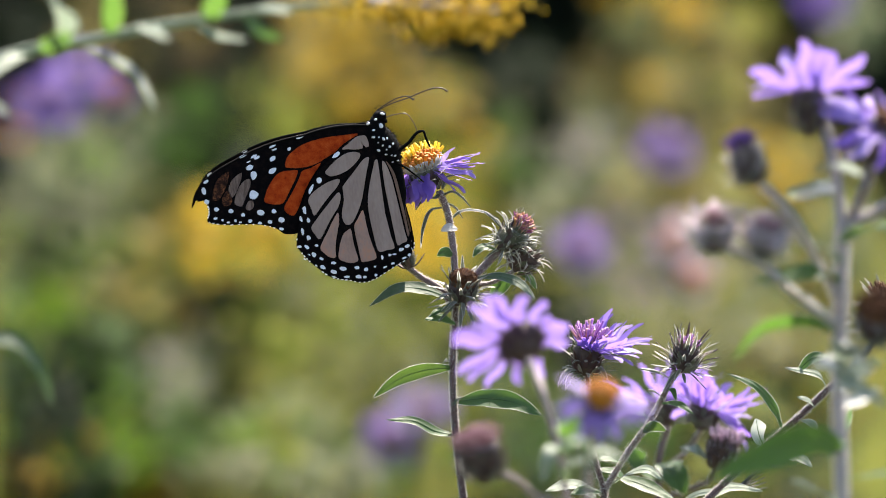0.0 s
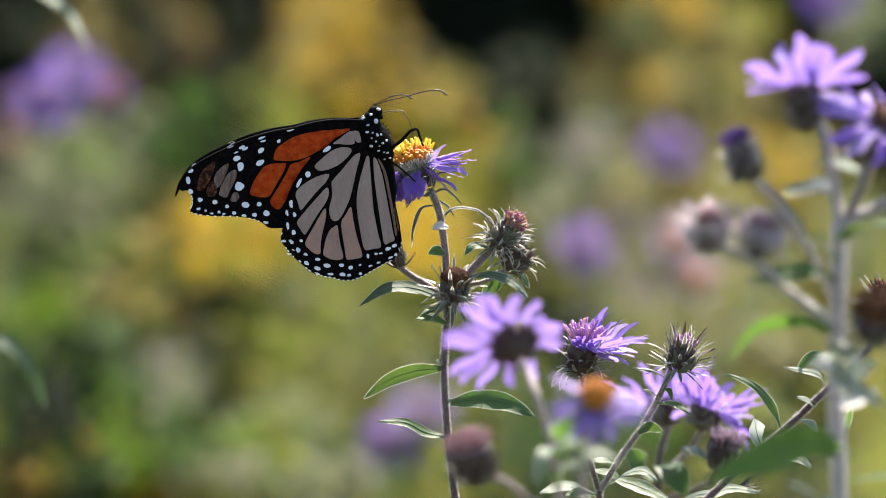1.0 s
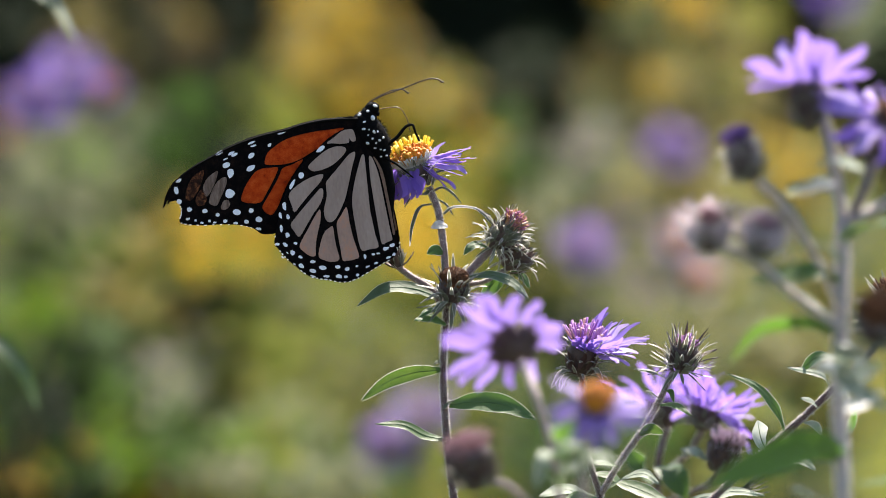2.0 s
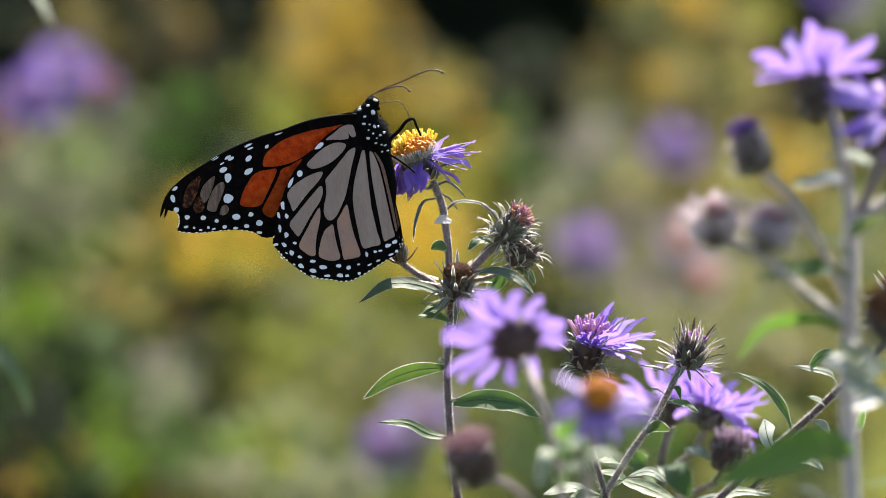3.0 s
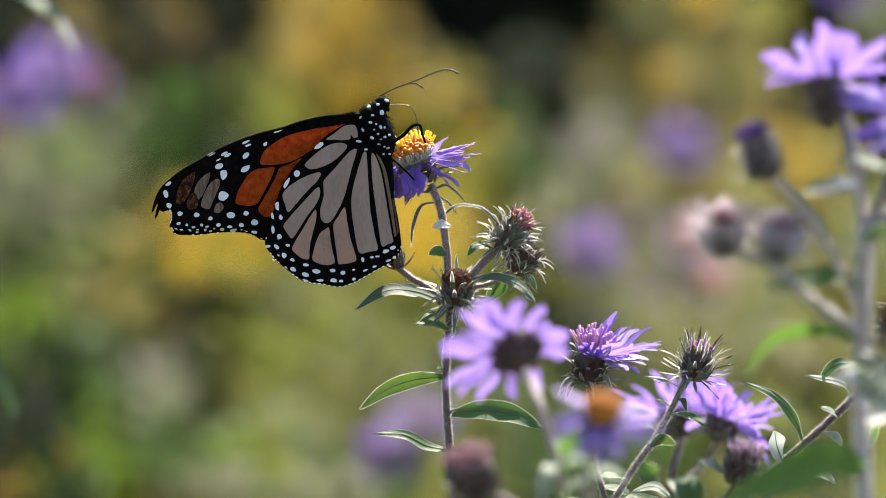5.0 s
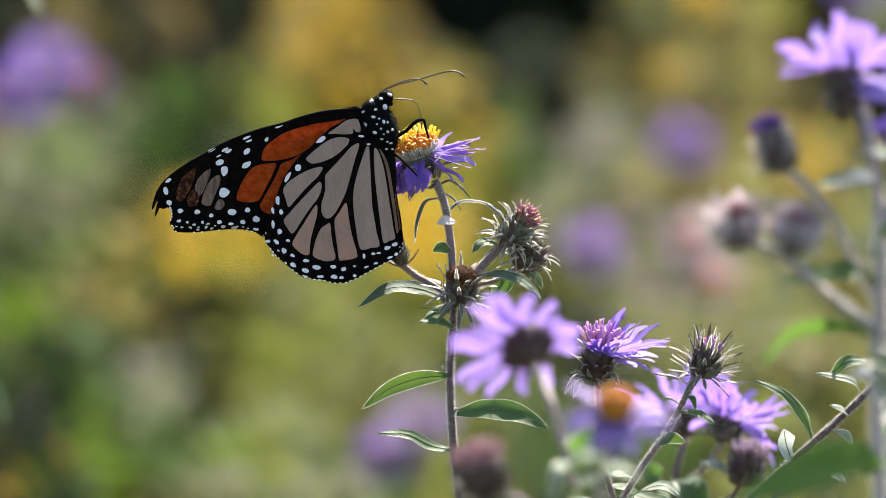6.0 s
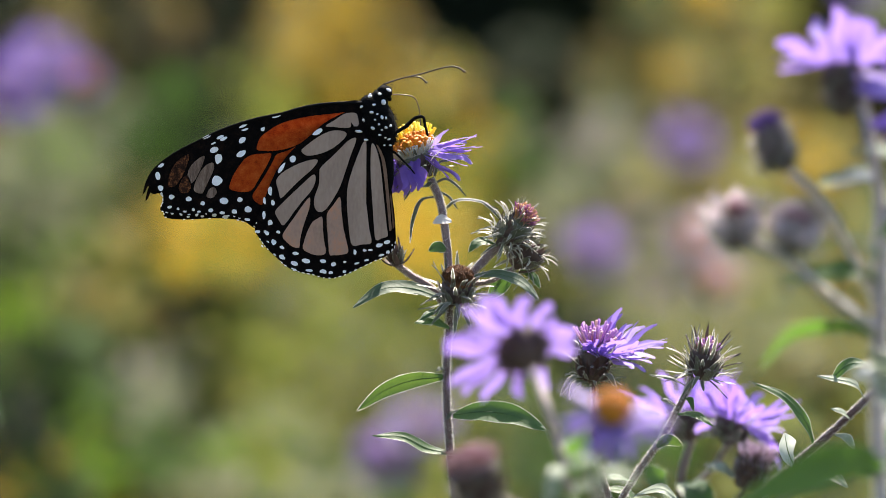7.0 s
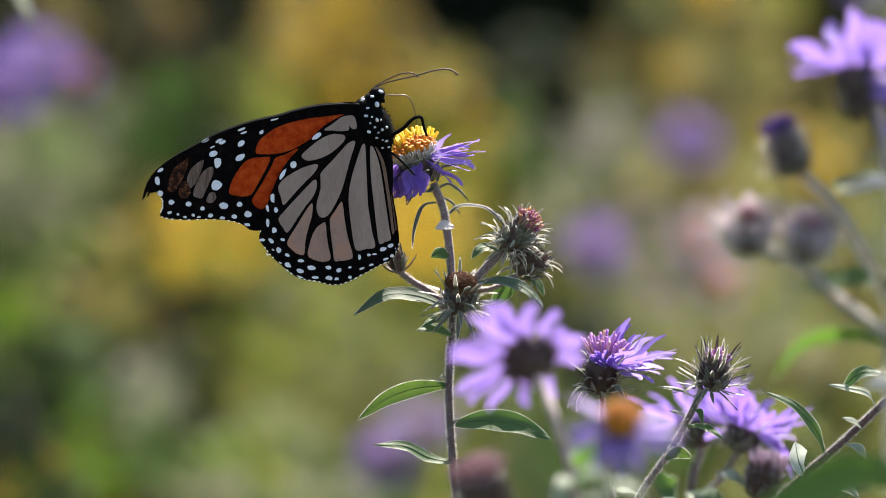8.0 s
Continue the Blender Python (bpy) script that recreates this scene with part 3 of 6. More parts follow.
def goldenrod(top, plume, material=GOLD, label="goldenrod with bright yellow plume, out of focus", leaves=7, sprays=6):
    """top: the middle of its plume; plume: half width and half height."""
    x, y, z = top
    t = thing("goldenrod", (x + random.uniform(-0.03, 0.03), y + random.uniform(-0.02, 0.04), 0), label, "wildflower", "goldenrods in the meadow")
    b = t.location
    foot, head = Vector(b), Vector(top)
    bm = bmesh.new()
    line = tube(bm, [foot, foot.lerp(head, 0.5) + Vector((0.01, 0, 0)), head + Vector((0, 0, plume[1] * 0.7))], 0.0016, 0.001, 6, 6)
    part("stem", bm, FAR_GREEN, t)
    for k in range(sprays):
        f = k / max(1, sprays - 1)
        a = random.uniform(0, 6.283)
        w = plume[0] * (1.0 - 0.55 * f)
        c = head + Vector((math.cos(a) * w * 0.55, math.sin(a) * w * 0.55, plume[1] * (1.6 * f - 0.8)))
        bm = bmesh.new()
        floret_cloud(bm, c, (w, w, plume[1] * 0.55), 130, 0.0028)
        tagged(part("plume", bm, material, t), kind="stuff")
    for k in range(leaves):
        p = line[int(len(line) * random.uniform(0.35, 0.85))]
        a = random.uniform(0, 6.283)
        d = Vector((math.cos(a), math.sin(a), 0))
        bm = bmesh.new()
        blade(bm, [p, p + d * 0.03 + Vector((0, 0, 0.015)), p + d * 0.07 + Vector((0, 0, 0.005))], 0.012, (0, 0, 1), 0.2, 0.0004, 3, 0.4, 0.05, 0.4, 2)
        part("leaf", bm, FAR_GREEN, t)
    return t


def far_aster(top, heads, material=PETALS, disc=DISC_ORANGE, label="purple aster in the meadow, out of focus", width=0.02):
    """An aster plant behind; heads: offsets of its flower heads from the top."""
    top = Vector(top)
    t = thing("aster_plant", (top.x + random.uniform(-0.02, 0.02), top.y + 0.02, 0), label, "wildflower", "asters in the meadow behind")
    foot = Vector(t.location)
    bm = bmesh.new()
    line = tube(bm, [foot, foot.lerp(top, 0.55), top - Vector((0, 0, 0.012))], 0.0005, 0.0005, 6, 6)
    part("stem", bm, DARK_LEAF, t)
    for h in heads:
        c = top + Vector(h)
        bm = bmesh.new()
        tube(bm, [top - Vector((0, 0, 0.03)), top.lerp(c, 0.5) - Vector((0, 0, 0.018)), c - Vector((0, 0, 0.004))], 0.0005, 0.0006, 5, 4)
        part("stalk", bm, FAR_GREEN, t)
        head = new("flower_head")
        head.parent = t
        tilt = Vector((random.uniform(-0.3, 0.3), random.uniform(-0.9, -0.5), 0.7))
        head.matrix_basis = world_of(t).inverted() @ Matrix.Translation(c) @ axis_turn(tilt)
        cup(head, 0.0045, 0.007, BRACT_DARK)
        florets(head, 0.0036, 0.002, 0.0014, 24, disc)
        for k in range(24):
            m = Matrix.Rotation(6.283 * (k + random.uniform(-0.3, 0.3)) / 24, 4, "Z") @ Matrix.Translation((0.0042, 0, 0)) @ Matrix.Rotation(radians(random.uniform(-62, 34)), 4, "Y") @ Matrix.Diagonal((width / 0.016, 1.4, 1, 1))
            shared("petal", random.choice(material), head, m)
    for k in range(9):
        p = line[int(len(line) * random.uniform(0.3, 0.9))]
        a = random.uniform(0, 6.283)
        d = Vector((math.cos(a), math.sin(a), 0))
        bm = bmesh.new()
        blade(bm, [p, p + d * 0.025 + Vector((0, 0, 0.012)), p + d * 0.055], 0.011, (0, 0, 1), 0.2, 0.0004, 3, 0.4, 0.05, 0.4, 2)
        part("leaf", bm, FAR_GREEN, t)
    return t


def leafy_stalk(top, reach=0.07, count=16, material=FAR_GREEN, label="tall grey-green leafy stalk, out of focus", wide=0.014):
    top = Vector(top)
    t = thing("leafy_stalk", (top.x + random.uniform(-0.03, 0.03), top.y, 0), label, "weed", "leafy stalks")
    foot = Vector(t.location)
    bm = bmesh.new()
    line = tube(bm, [foot, foot.lerp(top, 0.5) + Vector((0.012, 0, 0)), top], 0.0005, 0.0004, 6, 8)
    part("stem", bm, DARK_LEAF, t)
    for k in range(count):
        p = line[int((len(line) - 1) * (0.55 + 0.45 * k / count))]
        a = k * 2.4 + random.uniform(-0.3, 0.3)
        d = Vector((math.cos(a), math.sin(a), 0))
        bm = bmesh.new()
        blade(bm, [p, p + d * reach * 0.4 + Vector((0, 0, 0.02)), p + d * reach * 0.8 + Vector((0, 0, 0.015)), p + d * reach + Vector((0, 0, -0.012))], wide, (0, 0, 1), 0.2, 0.0004, 3, 0.4, 0.05, 0.4, 2)
        part("leaf", bm, material, t)
    return t


# mixed weeds of the meadow, clump by clump, each kind of leaf one mass
def weeds():
    rng = random.Random(7)
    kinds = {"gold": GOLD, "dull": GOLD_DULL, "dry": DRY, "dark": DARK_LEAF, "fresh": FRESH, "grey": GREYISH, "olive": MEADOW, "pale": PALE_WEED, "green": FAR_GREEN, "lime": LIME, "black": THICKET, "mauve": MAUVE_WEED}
    words = {"gold": "yellow goldenrod sprays, out of focus", "dull": "fading olive sprays among the weeds", "dry": "brown dry weeds of the meadow", "dark": "green weeds of the meadow, shade put into their dark colour", "fresh": "fresh green weeds lit from behind", "grey": "grey-green weeds of the meadow", "olive": "yellow-green weeds lit from behind", "pale": "pale grey-green weeds of the meadow", "green": "mid-green leafy weeds of the meadow", "lime": "bright yellow-green weeds lit from behind", "black": "weeds with deep shade put into their near-black colour", "mauve": "greyish mauve seed heads among the weeds"}
    made = {k: ([], []) for k in kinds}
    # patches of the meadow, in millimetres across and up as seen at the flowers: middle, half sizes, how many clumps, what grows there
    # dark and black clumps stand for shaded gaps, by leaf colour
    patches = (
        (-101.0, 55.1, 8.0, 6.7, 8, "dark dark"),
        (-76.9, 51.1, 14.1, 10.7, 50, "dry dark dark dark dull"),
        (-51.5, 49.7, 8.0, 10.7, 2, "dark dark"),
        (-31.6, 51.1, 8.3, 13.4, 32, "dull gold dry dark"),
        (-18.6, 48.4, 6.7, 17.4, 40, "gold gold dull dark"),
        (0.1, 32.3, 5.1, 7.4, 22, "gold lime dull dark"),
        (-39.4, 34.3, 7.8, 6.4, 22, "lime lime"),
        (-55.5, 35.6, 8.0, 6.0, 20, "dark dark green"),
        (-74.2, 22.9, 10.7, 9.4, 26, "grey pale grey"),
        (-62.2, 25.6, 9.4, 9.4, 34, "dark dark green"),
        (-93.0, 25.6, 12.1, 12.1, 30, "grey pale green pale"),
        (-90.3, 6.8, 16.1, 13.4, 50, "fresh pale grey pale"),
        (-70.9, 8.2, 8.0, 8.0, 16, "green fresh dull"),
        (-95.0, -13.9, 8.7, 7.4, 26, "fresh green fresh olive"),
        (-102.4, -5.2, 5.4, 8.0, 12, "green dark"),
        (-78.3, -7.9, 6.7, 8.0, 18, "green dull"),
    ) + (
        (-51.5, 2.1, 11.4, 8.0, 60, "gold gold gold lime"),
        (-64.9, 1.5, 6.7, 6.7, 14, "olive dull green"),
        (-50.4, -12.6, 8.3, 10.7, 40, "green dark olive dark"),
        (-68.9, -13.3, 10.1, 9.4, 30, "dry dull dark green"),
        (8.8, 17.6, 4.6, 8.0, 20, "lime gold olive"),
        (2.1, 1.5, 10.7, 9.4, 40, "lime gold lime olive"),
        (-30.0, -3.9, 12.1, 8.0, 30, "olive lime pale"),
        (-24.7, -15.9, 16.1, 14.7, 70, "lime olive pale olive"),
        (-11.3, 2.8, 12.1, 9.4, 34, "gold lime olive"),
        (-12.6, -26.7, 12.1, 10.7, 30, "olive pale lime"),
        (-42.1, -30.7, 10.7, 7.4, 24, "olive dull lime"),
        (-60.8, -26.7, 8.0, 6.7, 16, "green olive"),
        (-68.9, -34.7, 10.1, 8.0, 20, "pale mauve pale grey"),
        (-97.0, -26.7, 8.0, 8.0, 18, "dark green dark"),
        (-97.0, -42.7, 9.4, 6.7, 30, "dark dark dark green"),
        (-89.0, -53.5, 13.4, 6.7, 24, "dry dark green gold dark"),
        (-77.6, -45.4, 8.0, 12.1, 26, "fresh green fresh"),
        (-103.0, -53.5, 4.0, 8.0, 8, "dry dark"),
    ) + (
        (-60.8, -48.1, 9.4, 5.4, 14, "pale dry green"),
        (-44.8, -48.1, 12.1, 10.7, 30, "olive pale fresh pale"),
        (-30.0, -40.1, 10.7, 9.4, 24, "olive pale lime pale"),
        (-24.7, -54.8, 14.7, 6.7, 24, "green pale olive pale"),
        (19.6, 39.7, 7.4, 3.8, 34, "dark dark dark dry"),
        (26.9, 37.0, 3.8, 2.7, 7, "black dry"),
        (19.6, 25.6, 6.7, 10.7, 34, "dark green pale green"),
        (54.4, 51.1, 10.1, 12.1, 44, "dull dark gold dark"),
        (50.4, 54.4, 6.0, 6.7, 12, "grey green"),
        (69.1, 41.7, 14.7, 14.7, 44, "dull dark dull olive"),
        (49.0, 36.3, 12.1, 9.4, 26, "dull dark dull olive"),
        (101.3, 56.4, 5.4, 6.0, 10, "grey pale"),
        (34.3, 20.2, 12.1, 12.1, 44, "grey pale grey mauve"),
    ) + (
        (26.3, 10.9, 6.7, 6.7, 14, "grey pale"),
        (19.6, 0.1, 10.7, 10.7, 26, "olive pale lime dull"),
        (42.3, 10.9, 10.7, 8.0, 20, "grey dull pale"),
        (69.1, 14.9, 13.4, 9.4, 26, "dull olive dull pale"),
        (85.2, 17.6, 6.0, 6.0, 14, "olive gold dull"),
        (45.0, -5.2, 12.1, 9.4, 34, "olive pale mauve grey"),
        (69.1, -5.2, 14.7, 9.4, 30, "olive pale dull pale"),
        (67.8, -20.0, 17.4, 9.4, 36, "olive dull olive pale"),
        (81.2, -26.7, 8.0, 6.0, 16, "dull olive dark olive"),
        (95.9, 2.8, 10.7, 12.1, 24, "grey pale olive"),
        (53.1, -24.0, 10.7, 8.0, 16, "olive pale"),
        (97.3, -21.3, 8.0, 10.7, 16, "dull grey olive"),
        (15.5, -34.7, 16.1, 8.0, 20, "olive grey green"),
        (42.3, -45.4, 21.4, 10.7, 40, "green grey dark"),
        (79.9, -48.1, 21.4, 10.7, 40, "green grey dark olive"),
        (12.9, -52.1, 16.1, 6.7, 22, "grey green olive"),
    )
    for mx, mz, rx, rz, count, mix in patches:
        mix = mix.split()
        for _ in range(count):
            a, r = rng.uniform(0, 6.283), math.sqrt(rng.random())
            up = mz + rz * r * math.sin(a)
            y = 1.25 + 0.0048 * up + rng.uniform(-0.08, 0.1)
            if mix[0] in ("dark", "gold"):
                y -= 0.09
            far = (4 + y) / 4000
            cx, cz = (mx + rx * r * math.cos(a)) * far, 1.0 - 0.0875 * y + up * far
            verts, faces = made[rng.choice(mix)]
            foot = (cx + rng.uniform(-0.03, 0.03), y)
            size = rng.uniform(0.004, 0.0105) * (0.6 + 0.25 * y)
            pieces = [((foot[0], foot[1], 0.0), (cx, y, cz), 0.0008)]
            for k in range(15):
                p = (cx + rng.gauss(0, 0.45) * size, y + rng.gauss(0, 0.6) * size, cz + rng.gauss(0, 0.5) * size)
                q = (p[0] + rng.uniform(-1, 1) * size, p[1] + rng.uniform(-1, 1) * size, p[2] + rng.uniform(-0.4, 0.8) * size)
                pieces.append((p, q, size * rng.uniform(0.3, 0.6)))
            for p, q, w in pieces:
                p, q = Vector(p), Vector(q)
                side = (q - p).cross(Vector((rng.uniform(-1, 1), rng.uniform(-1, 1), rng.uniform(0, 1)))).normalized() * w / 2
                mid = p.lerp(q, 0.5) + Vector((0, 0, w * 0.3))
                b = len(verts)
                verts += [p, mid - side, mid + side, q]
                faces += [(b, b + 1, b + 2), (b + 1, b + 3, b + 2)]
    for k, (verts, faces) in made.items():
        me = bpy.data.meshes.new("meadow_weeds")
        me.from_pydata([tuple(v) for v in verts], [], faces)
        me.materials.append(kinds[k])
        tagged(new("meadow_weeds", me), words[k], "weeds", kind="stuff")


weeds()
# goldenrod plumes: bright, fading, and brown seed heads
for top, size in (
    ((-0.0394, 1.7997, 0.9182), (0.01, 0.014)), ((-0.0287, 1.7005, 0.9315), (0.013, 0.024)), ((-0.0292, 1.7985, 0.904), (0.02, 0.022)), ((-0.02, 1.4993, 0.927), (0.014, 0.018)), ((-0.013, 1.3981, 0.9177), (0.012, 0.014)),
    ((-0.0816, 1.4946, 0.8733), (0.024, 0.012)), ((-0.065, 1.3947, 0.8782), (0.026, 0.013)), ((-0.0576, 1.5935, 0.8559), (0.022, 0.012)), ((-0.1417, 1.2891, 0.8185), (0.008, 0.016)), ((-0.0972, 1.1887, 0.8185), (0.01, 0.005)), ((0.1378, 1.9891, 0.7882), (0.02, 0.03)), ((-0.1164, 1.5879, 0.7924), (0.012, 0.014)),
):
    goldenrod(top, size)
for top, size in (((0.0706, 1.9977, 0.8866), (0.012, 0.02)), ((0.0849, 1.8996, 0.9128), (0.012, 0.026)), ((0.0958, 1.9977, 0.8866), (0.014, 0.02)), ((0.0769, 1.997, 0.8782), (0.018, 0.022)), ((0.0154, 1.7955, 0.8696), (0.008, 0.012)), ((0.1123, 2.595, 0.8289), (0.02, 0.02)), ((0.1358, 2.3946, 0.8335), (0.026, 0.026)), ((-0.1185, 1.8892, 0.7935), (0.016, 0.02)), ((-0.1017, 1.9906, 0.805), (0.016, 0.02))):
    goldenrod(top, size, GOLD_DULL, "goldenrod with fading olive plume, out of focus")
for top, size in (((-0.1303, 2.598, 0.8634), (0.024, 0.024)), ((-0.1072, 2.5974, 0.8565), (0.026, 0.03)), ((-0.1107, 2.3962, 0.8513), (0.024, 0.024)), ((-0.1143, 1.995, 0.8552), (0.02, 0.02)), ((-0.068, 1.9876, 0.7715), (0.016, 0.02))):
    goldenrod(top, size, DRY, "goldenrod gone to brown seed, out of focus")
# purple heads
far_aster((0.0728, 1.2490, 0.9230), [(0, 0, 0)], PETALS_DULL + PETALS_DEEP, DISC_BROWN, width=0.0075)
far_aster((0.0430, 1.0264, 0.9107), [(0, 0, 0)], PETALS_DULL, LILAC_TIP, width=0.008)
far_aster((-0.0103, 0.9915, 0.8590), [(0.004, 0, 0.004), (-0.006, 0, -0.006)], PETALS_DULL, DISC_BROWN, width=0.0095)
far_aster((-0.1189, 1.1010, 0.9532), [(0.004, 0, 0.006), (-0.005, 0.005, -0.002)], PETALS_DEEP + PETALS_DULL, DISC_BROWN, width=0.0085)
far_aster((-0.1323, 1.1506, 0.9456), [(0, 0, 0)], PETALS_DULL, DISC_ORANGE, width=0.0035, label="fading aster with orange disc, out of focus")
far_aster((-0.1062, 1.1508, 0.9493), [(0, 0, 0)], PETALS_DULL, width=0.0035, label="small purple aster in the meadow, out of focus")
far_aster((0.0714, 1.0163, 0.9139), [(0, 0, 0), (0.006, 0, -0.012)], PETALS_FADED, width=0.012, label="faded pinkish aster in the meadow, out of focus")
goldenrod((0.0301, 1, 0.9566), (0.006, 0.005), DARK_LEAF, "weed with a small dark seed head, out of focus", 3, 2)
far_aster((0.1239, 1.3030, 0.9688), [(0, 0, 0)], PETALS_DEEP, DISC_BROWN, width=0.005)
far_aster((-0.0906, 2.0872, 0.7448), [(0, 0, 0)], PETALS_FADED, width=0.012, label="faded pinkish aster in the meadow, out of focus")
far_aster((-0.1478, 1.5981, 0.8978), [(0, 0, 0)], PETALS_FADED, width=0.006, label="faded pinkish aster in the meadow, out of focus")
# grey-green stalks
for px in ((-0.1336, 1.4967, 0.8963), (-0.1045, 1.1935, 0.8738), (-0.0932, 1.4913, 0.8349), (0.1032, 1.2944, 0.8795), (0.1247, 1.5943, 0.8647), (0.036, 2.1952, 0.8496), (0.0565, 2.2947, 0.8393), (0.0215, 2.3936, 0.8223), (-0.0849, 1.9902, 0.8008), (-0.0756, 2.0883, 0.7746), (0.0946, 1.791, 0.8191), (0.067, 1.6908, 0.8202)):
    leafy_stalk(px)

for px in ((-0.0536, 1.7976, 0.8939), (-0.0638, 1.9963, 0.8698), (-0.0486, 2.1952, 0.8496), (0.0685, 1.9913, 0.8133), (-0.0344, 1.9902, 0.8008), (-0.0512, 1.9887, 0.7841), (0.0846, 2.0939, 0.8385), (0.1084, 1.9941, 0.8447)):
    leafy_stalk(px, 0.045, 18, FRESH, "fresh yellow-green leafy stalk, out of focus")

# stalks whose dark colour stands in for shade in the meadow
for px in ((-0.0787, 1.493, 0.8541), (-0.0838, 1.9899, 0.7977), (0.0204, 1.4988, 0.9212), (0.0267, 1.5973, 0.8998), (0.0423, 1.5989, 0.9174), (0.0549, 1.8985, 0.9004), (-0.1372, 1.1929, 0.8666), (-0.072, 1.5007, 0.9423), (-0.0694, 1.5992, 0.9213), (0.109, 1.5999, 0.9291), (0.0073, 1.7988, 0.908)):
    leafy_stalk(px, 0.04, 26, DARK_LEAF, "green leafy stalk with shade put into its dark colour, out of focus", 0.02)
for px in ((-0.125, 1.2968, 0.9072), (-0.1154, 1.1977, 0.921), (-0.1028, 1.2957, 0.8943), (-0.1096, 1.0952, 0.8972), (-0.1391, 1.1958, 0.8992), (-0.1047, 1.3897, 0.8217), (-0.0439, 1.5871, 0.7826), (-0.0252, 1.7859, 0.7604), (0.0169, 1.5903, 0.8197), (0.1084, 1.995, 0.8552), (0.0363, 1.8953, 0.8634), (0.056, 1.7951, 0.8656), (0.067, 1.6946, 0.864), (0.0958, 1.9944, 0.8489), (0.0475, 1.9935, 0.8385), (0.1128, 1.8935, 0.8428)):
    leafy_stalk(px, 0.035, 20, GREYISH, "grey-green leafy stalk, out of focus", 0.011)

# ---- the aster with the butterfly ----
host = thing("aster_plant", (0.0045, -0.0068, 0), "slender hairy aster carrying a purple flower and buds, in focus", "wildflower", "asters in front")
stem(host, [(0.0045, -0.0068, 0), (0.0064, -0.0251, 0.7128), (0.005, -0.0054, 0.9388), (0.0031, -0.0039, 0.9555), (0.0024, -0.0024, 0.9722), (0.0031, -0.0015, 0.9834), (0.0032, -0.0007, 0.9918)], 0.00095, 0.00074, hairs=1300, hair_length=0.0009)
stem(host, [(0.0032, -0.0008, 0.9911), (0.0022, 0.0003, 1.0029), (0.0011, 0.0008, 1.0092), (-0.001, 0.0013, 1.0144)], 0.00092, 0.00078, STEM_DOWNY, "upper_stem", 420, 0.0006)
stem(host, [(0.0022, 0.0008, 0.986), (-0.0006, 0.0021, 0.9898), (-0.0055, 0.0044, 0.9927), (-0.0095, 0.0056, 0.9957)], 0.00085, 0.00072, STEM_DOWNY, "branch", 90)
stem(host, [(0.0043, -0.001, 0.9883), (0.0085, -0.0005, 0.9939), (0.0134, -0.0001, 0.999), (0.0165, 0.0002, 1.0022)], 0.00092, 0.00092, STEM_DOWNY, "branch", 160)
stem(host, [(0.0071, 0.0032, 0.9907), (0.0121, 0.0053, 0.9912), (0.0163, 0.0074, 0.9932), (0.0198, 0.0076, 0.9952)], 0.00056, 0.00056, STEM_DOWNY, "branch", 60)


def droop_main(v):
    return 42 * max(0.0, -v.x) + 34 * max(0.0, -v.y) + 2 * max(0.0, v.x)


def main_petals(v):
    """Long petals on the lit side, short ones hanging under the butterfly, a gap between."""
    if v.x > 0.5:
        return PETALS_MAIN
    return [] if v.y < 0.3 and v.x > 0.12 else PETALS_SHORT


flower_head(host, (-0.0049, 0.0017, 1.0197), (-0.31, -0.1, 0.95), 0.3, PETALS_MAIN, 62, (80, 104), DISC, 0.0041, 0.0026, 0.0036, 0.0039, 0.0062, BRACT, BRACTS, tilt_by=droop_main, florets_n=200, rich=True, petals_by=main_petals, label="purple aster flower with yellow disc")
bud(host, (0.0188, -0.0014, 1.0052), (0.62, -0.3, 0.75), 0.0032, 0.0076, MAGENTA, 0.0025, 80, BRACTS_BUD, 6, 11, (92, 4), BRACT, label="half-open bud with magenta tip", slim=0.5, tip_len=0.0015, tip_rise=0.0008)
bud(host, (0.0219, 0.0069, 0.9987), (0.75, -0.1, 0.5), 0.0038, 0.0065, None, bracts=BRACTS_BUD, rows=4, per_row=9, flare=(95, 35), label="green spiky bud")
bud(host, (0.005, -0.0028, 0.9914), (0.08, -0.3, 1), 0.0034, 0.0052, DISC_BROWN, 0.0033, 230, BRACTS_LONG, 4, 10, (112, 30), BRACT_DARK, label="withered brown flower head", tip_len=0.0009, tip_rise=0.0016, slim=0.36)
bud(host, (-0.0087, 0.0057, 0.9965), (-0.3, 0.1, 0.9), 0.0009, 0.002, None, bracts=BRACTS_DARK, rows=2, per_row=6, flare=(80, 40))
leaf(host, [(0.0006, -0.003, 0.9886), (-0.0048, -0.0048, 0.9906), (-0.011, -0.0068, 0.9909), (-0.0182, -0.0092, 0.9868)], 0.0042, (-0.1, -0.6, 0.75), LEAF_GREY)
leaf(host, [(0.0087, -0.0026, 0.9933), (0.0141, -0.0046, 0.9937), (0.0193, -0.0057, 0.9918), (0.0229, -0.0071, 0.9881)], 0.0036, (0.1, -0.5, 0.85), LEAF_GREY)
leaf(host, [(0.0017, -0.0036, 0.9708), (-0.0048, -0.0056, 0.9703), (-0.0111, -0.0068, 0.9682), (-0.0171, -0.0092, 0.964)], 0.0036, (0, -0.95, 0.02), LEAF_UP)
leaf(host, [(0.0039, -0.0043, 0.9626), (0.0106, -0.0072, 0.9636), (0.0176, -0.0093, 0.9628), (0.0243, -0.0115, 0.9599)], 0.0056, (0.0, -0.75, 0.62), LEAF)
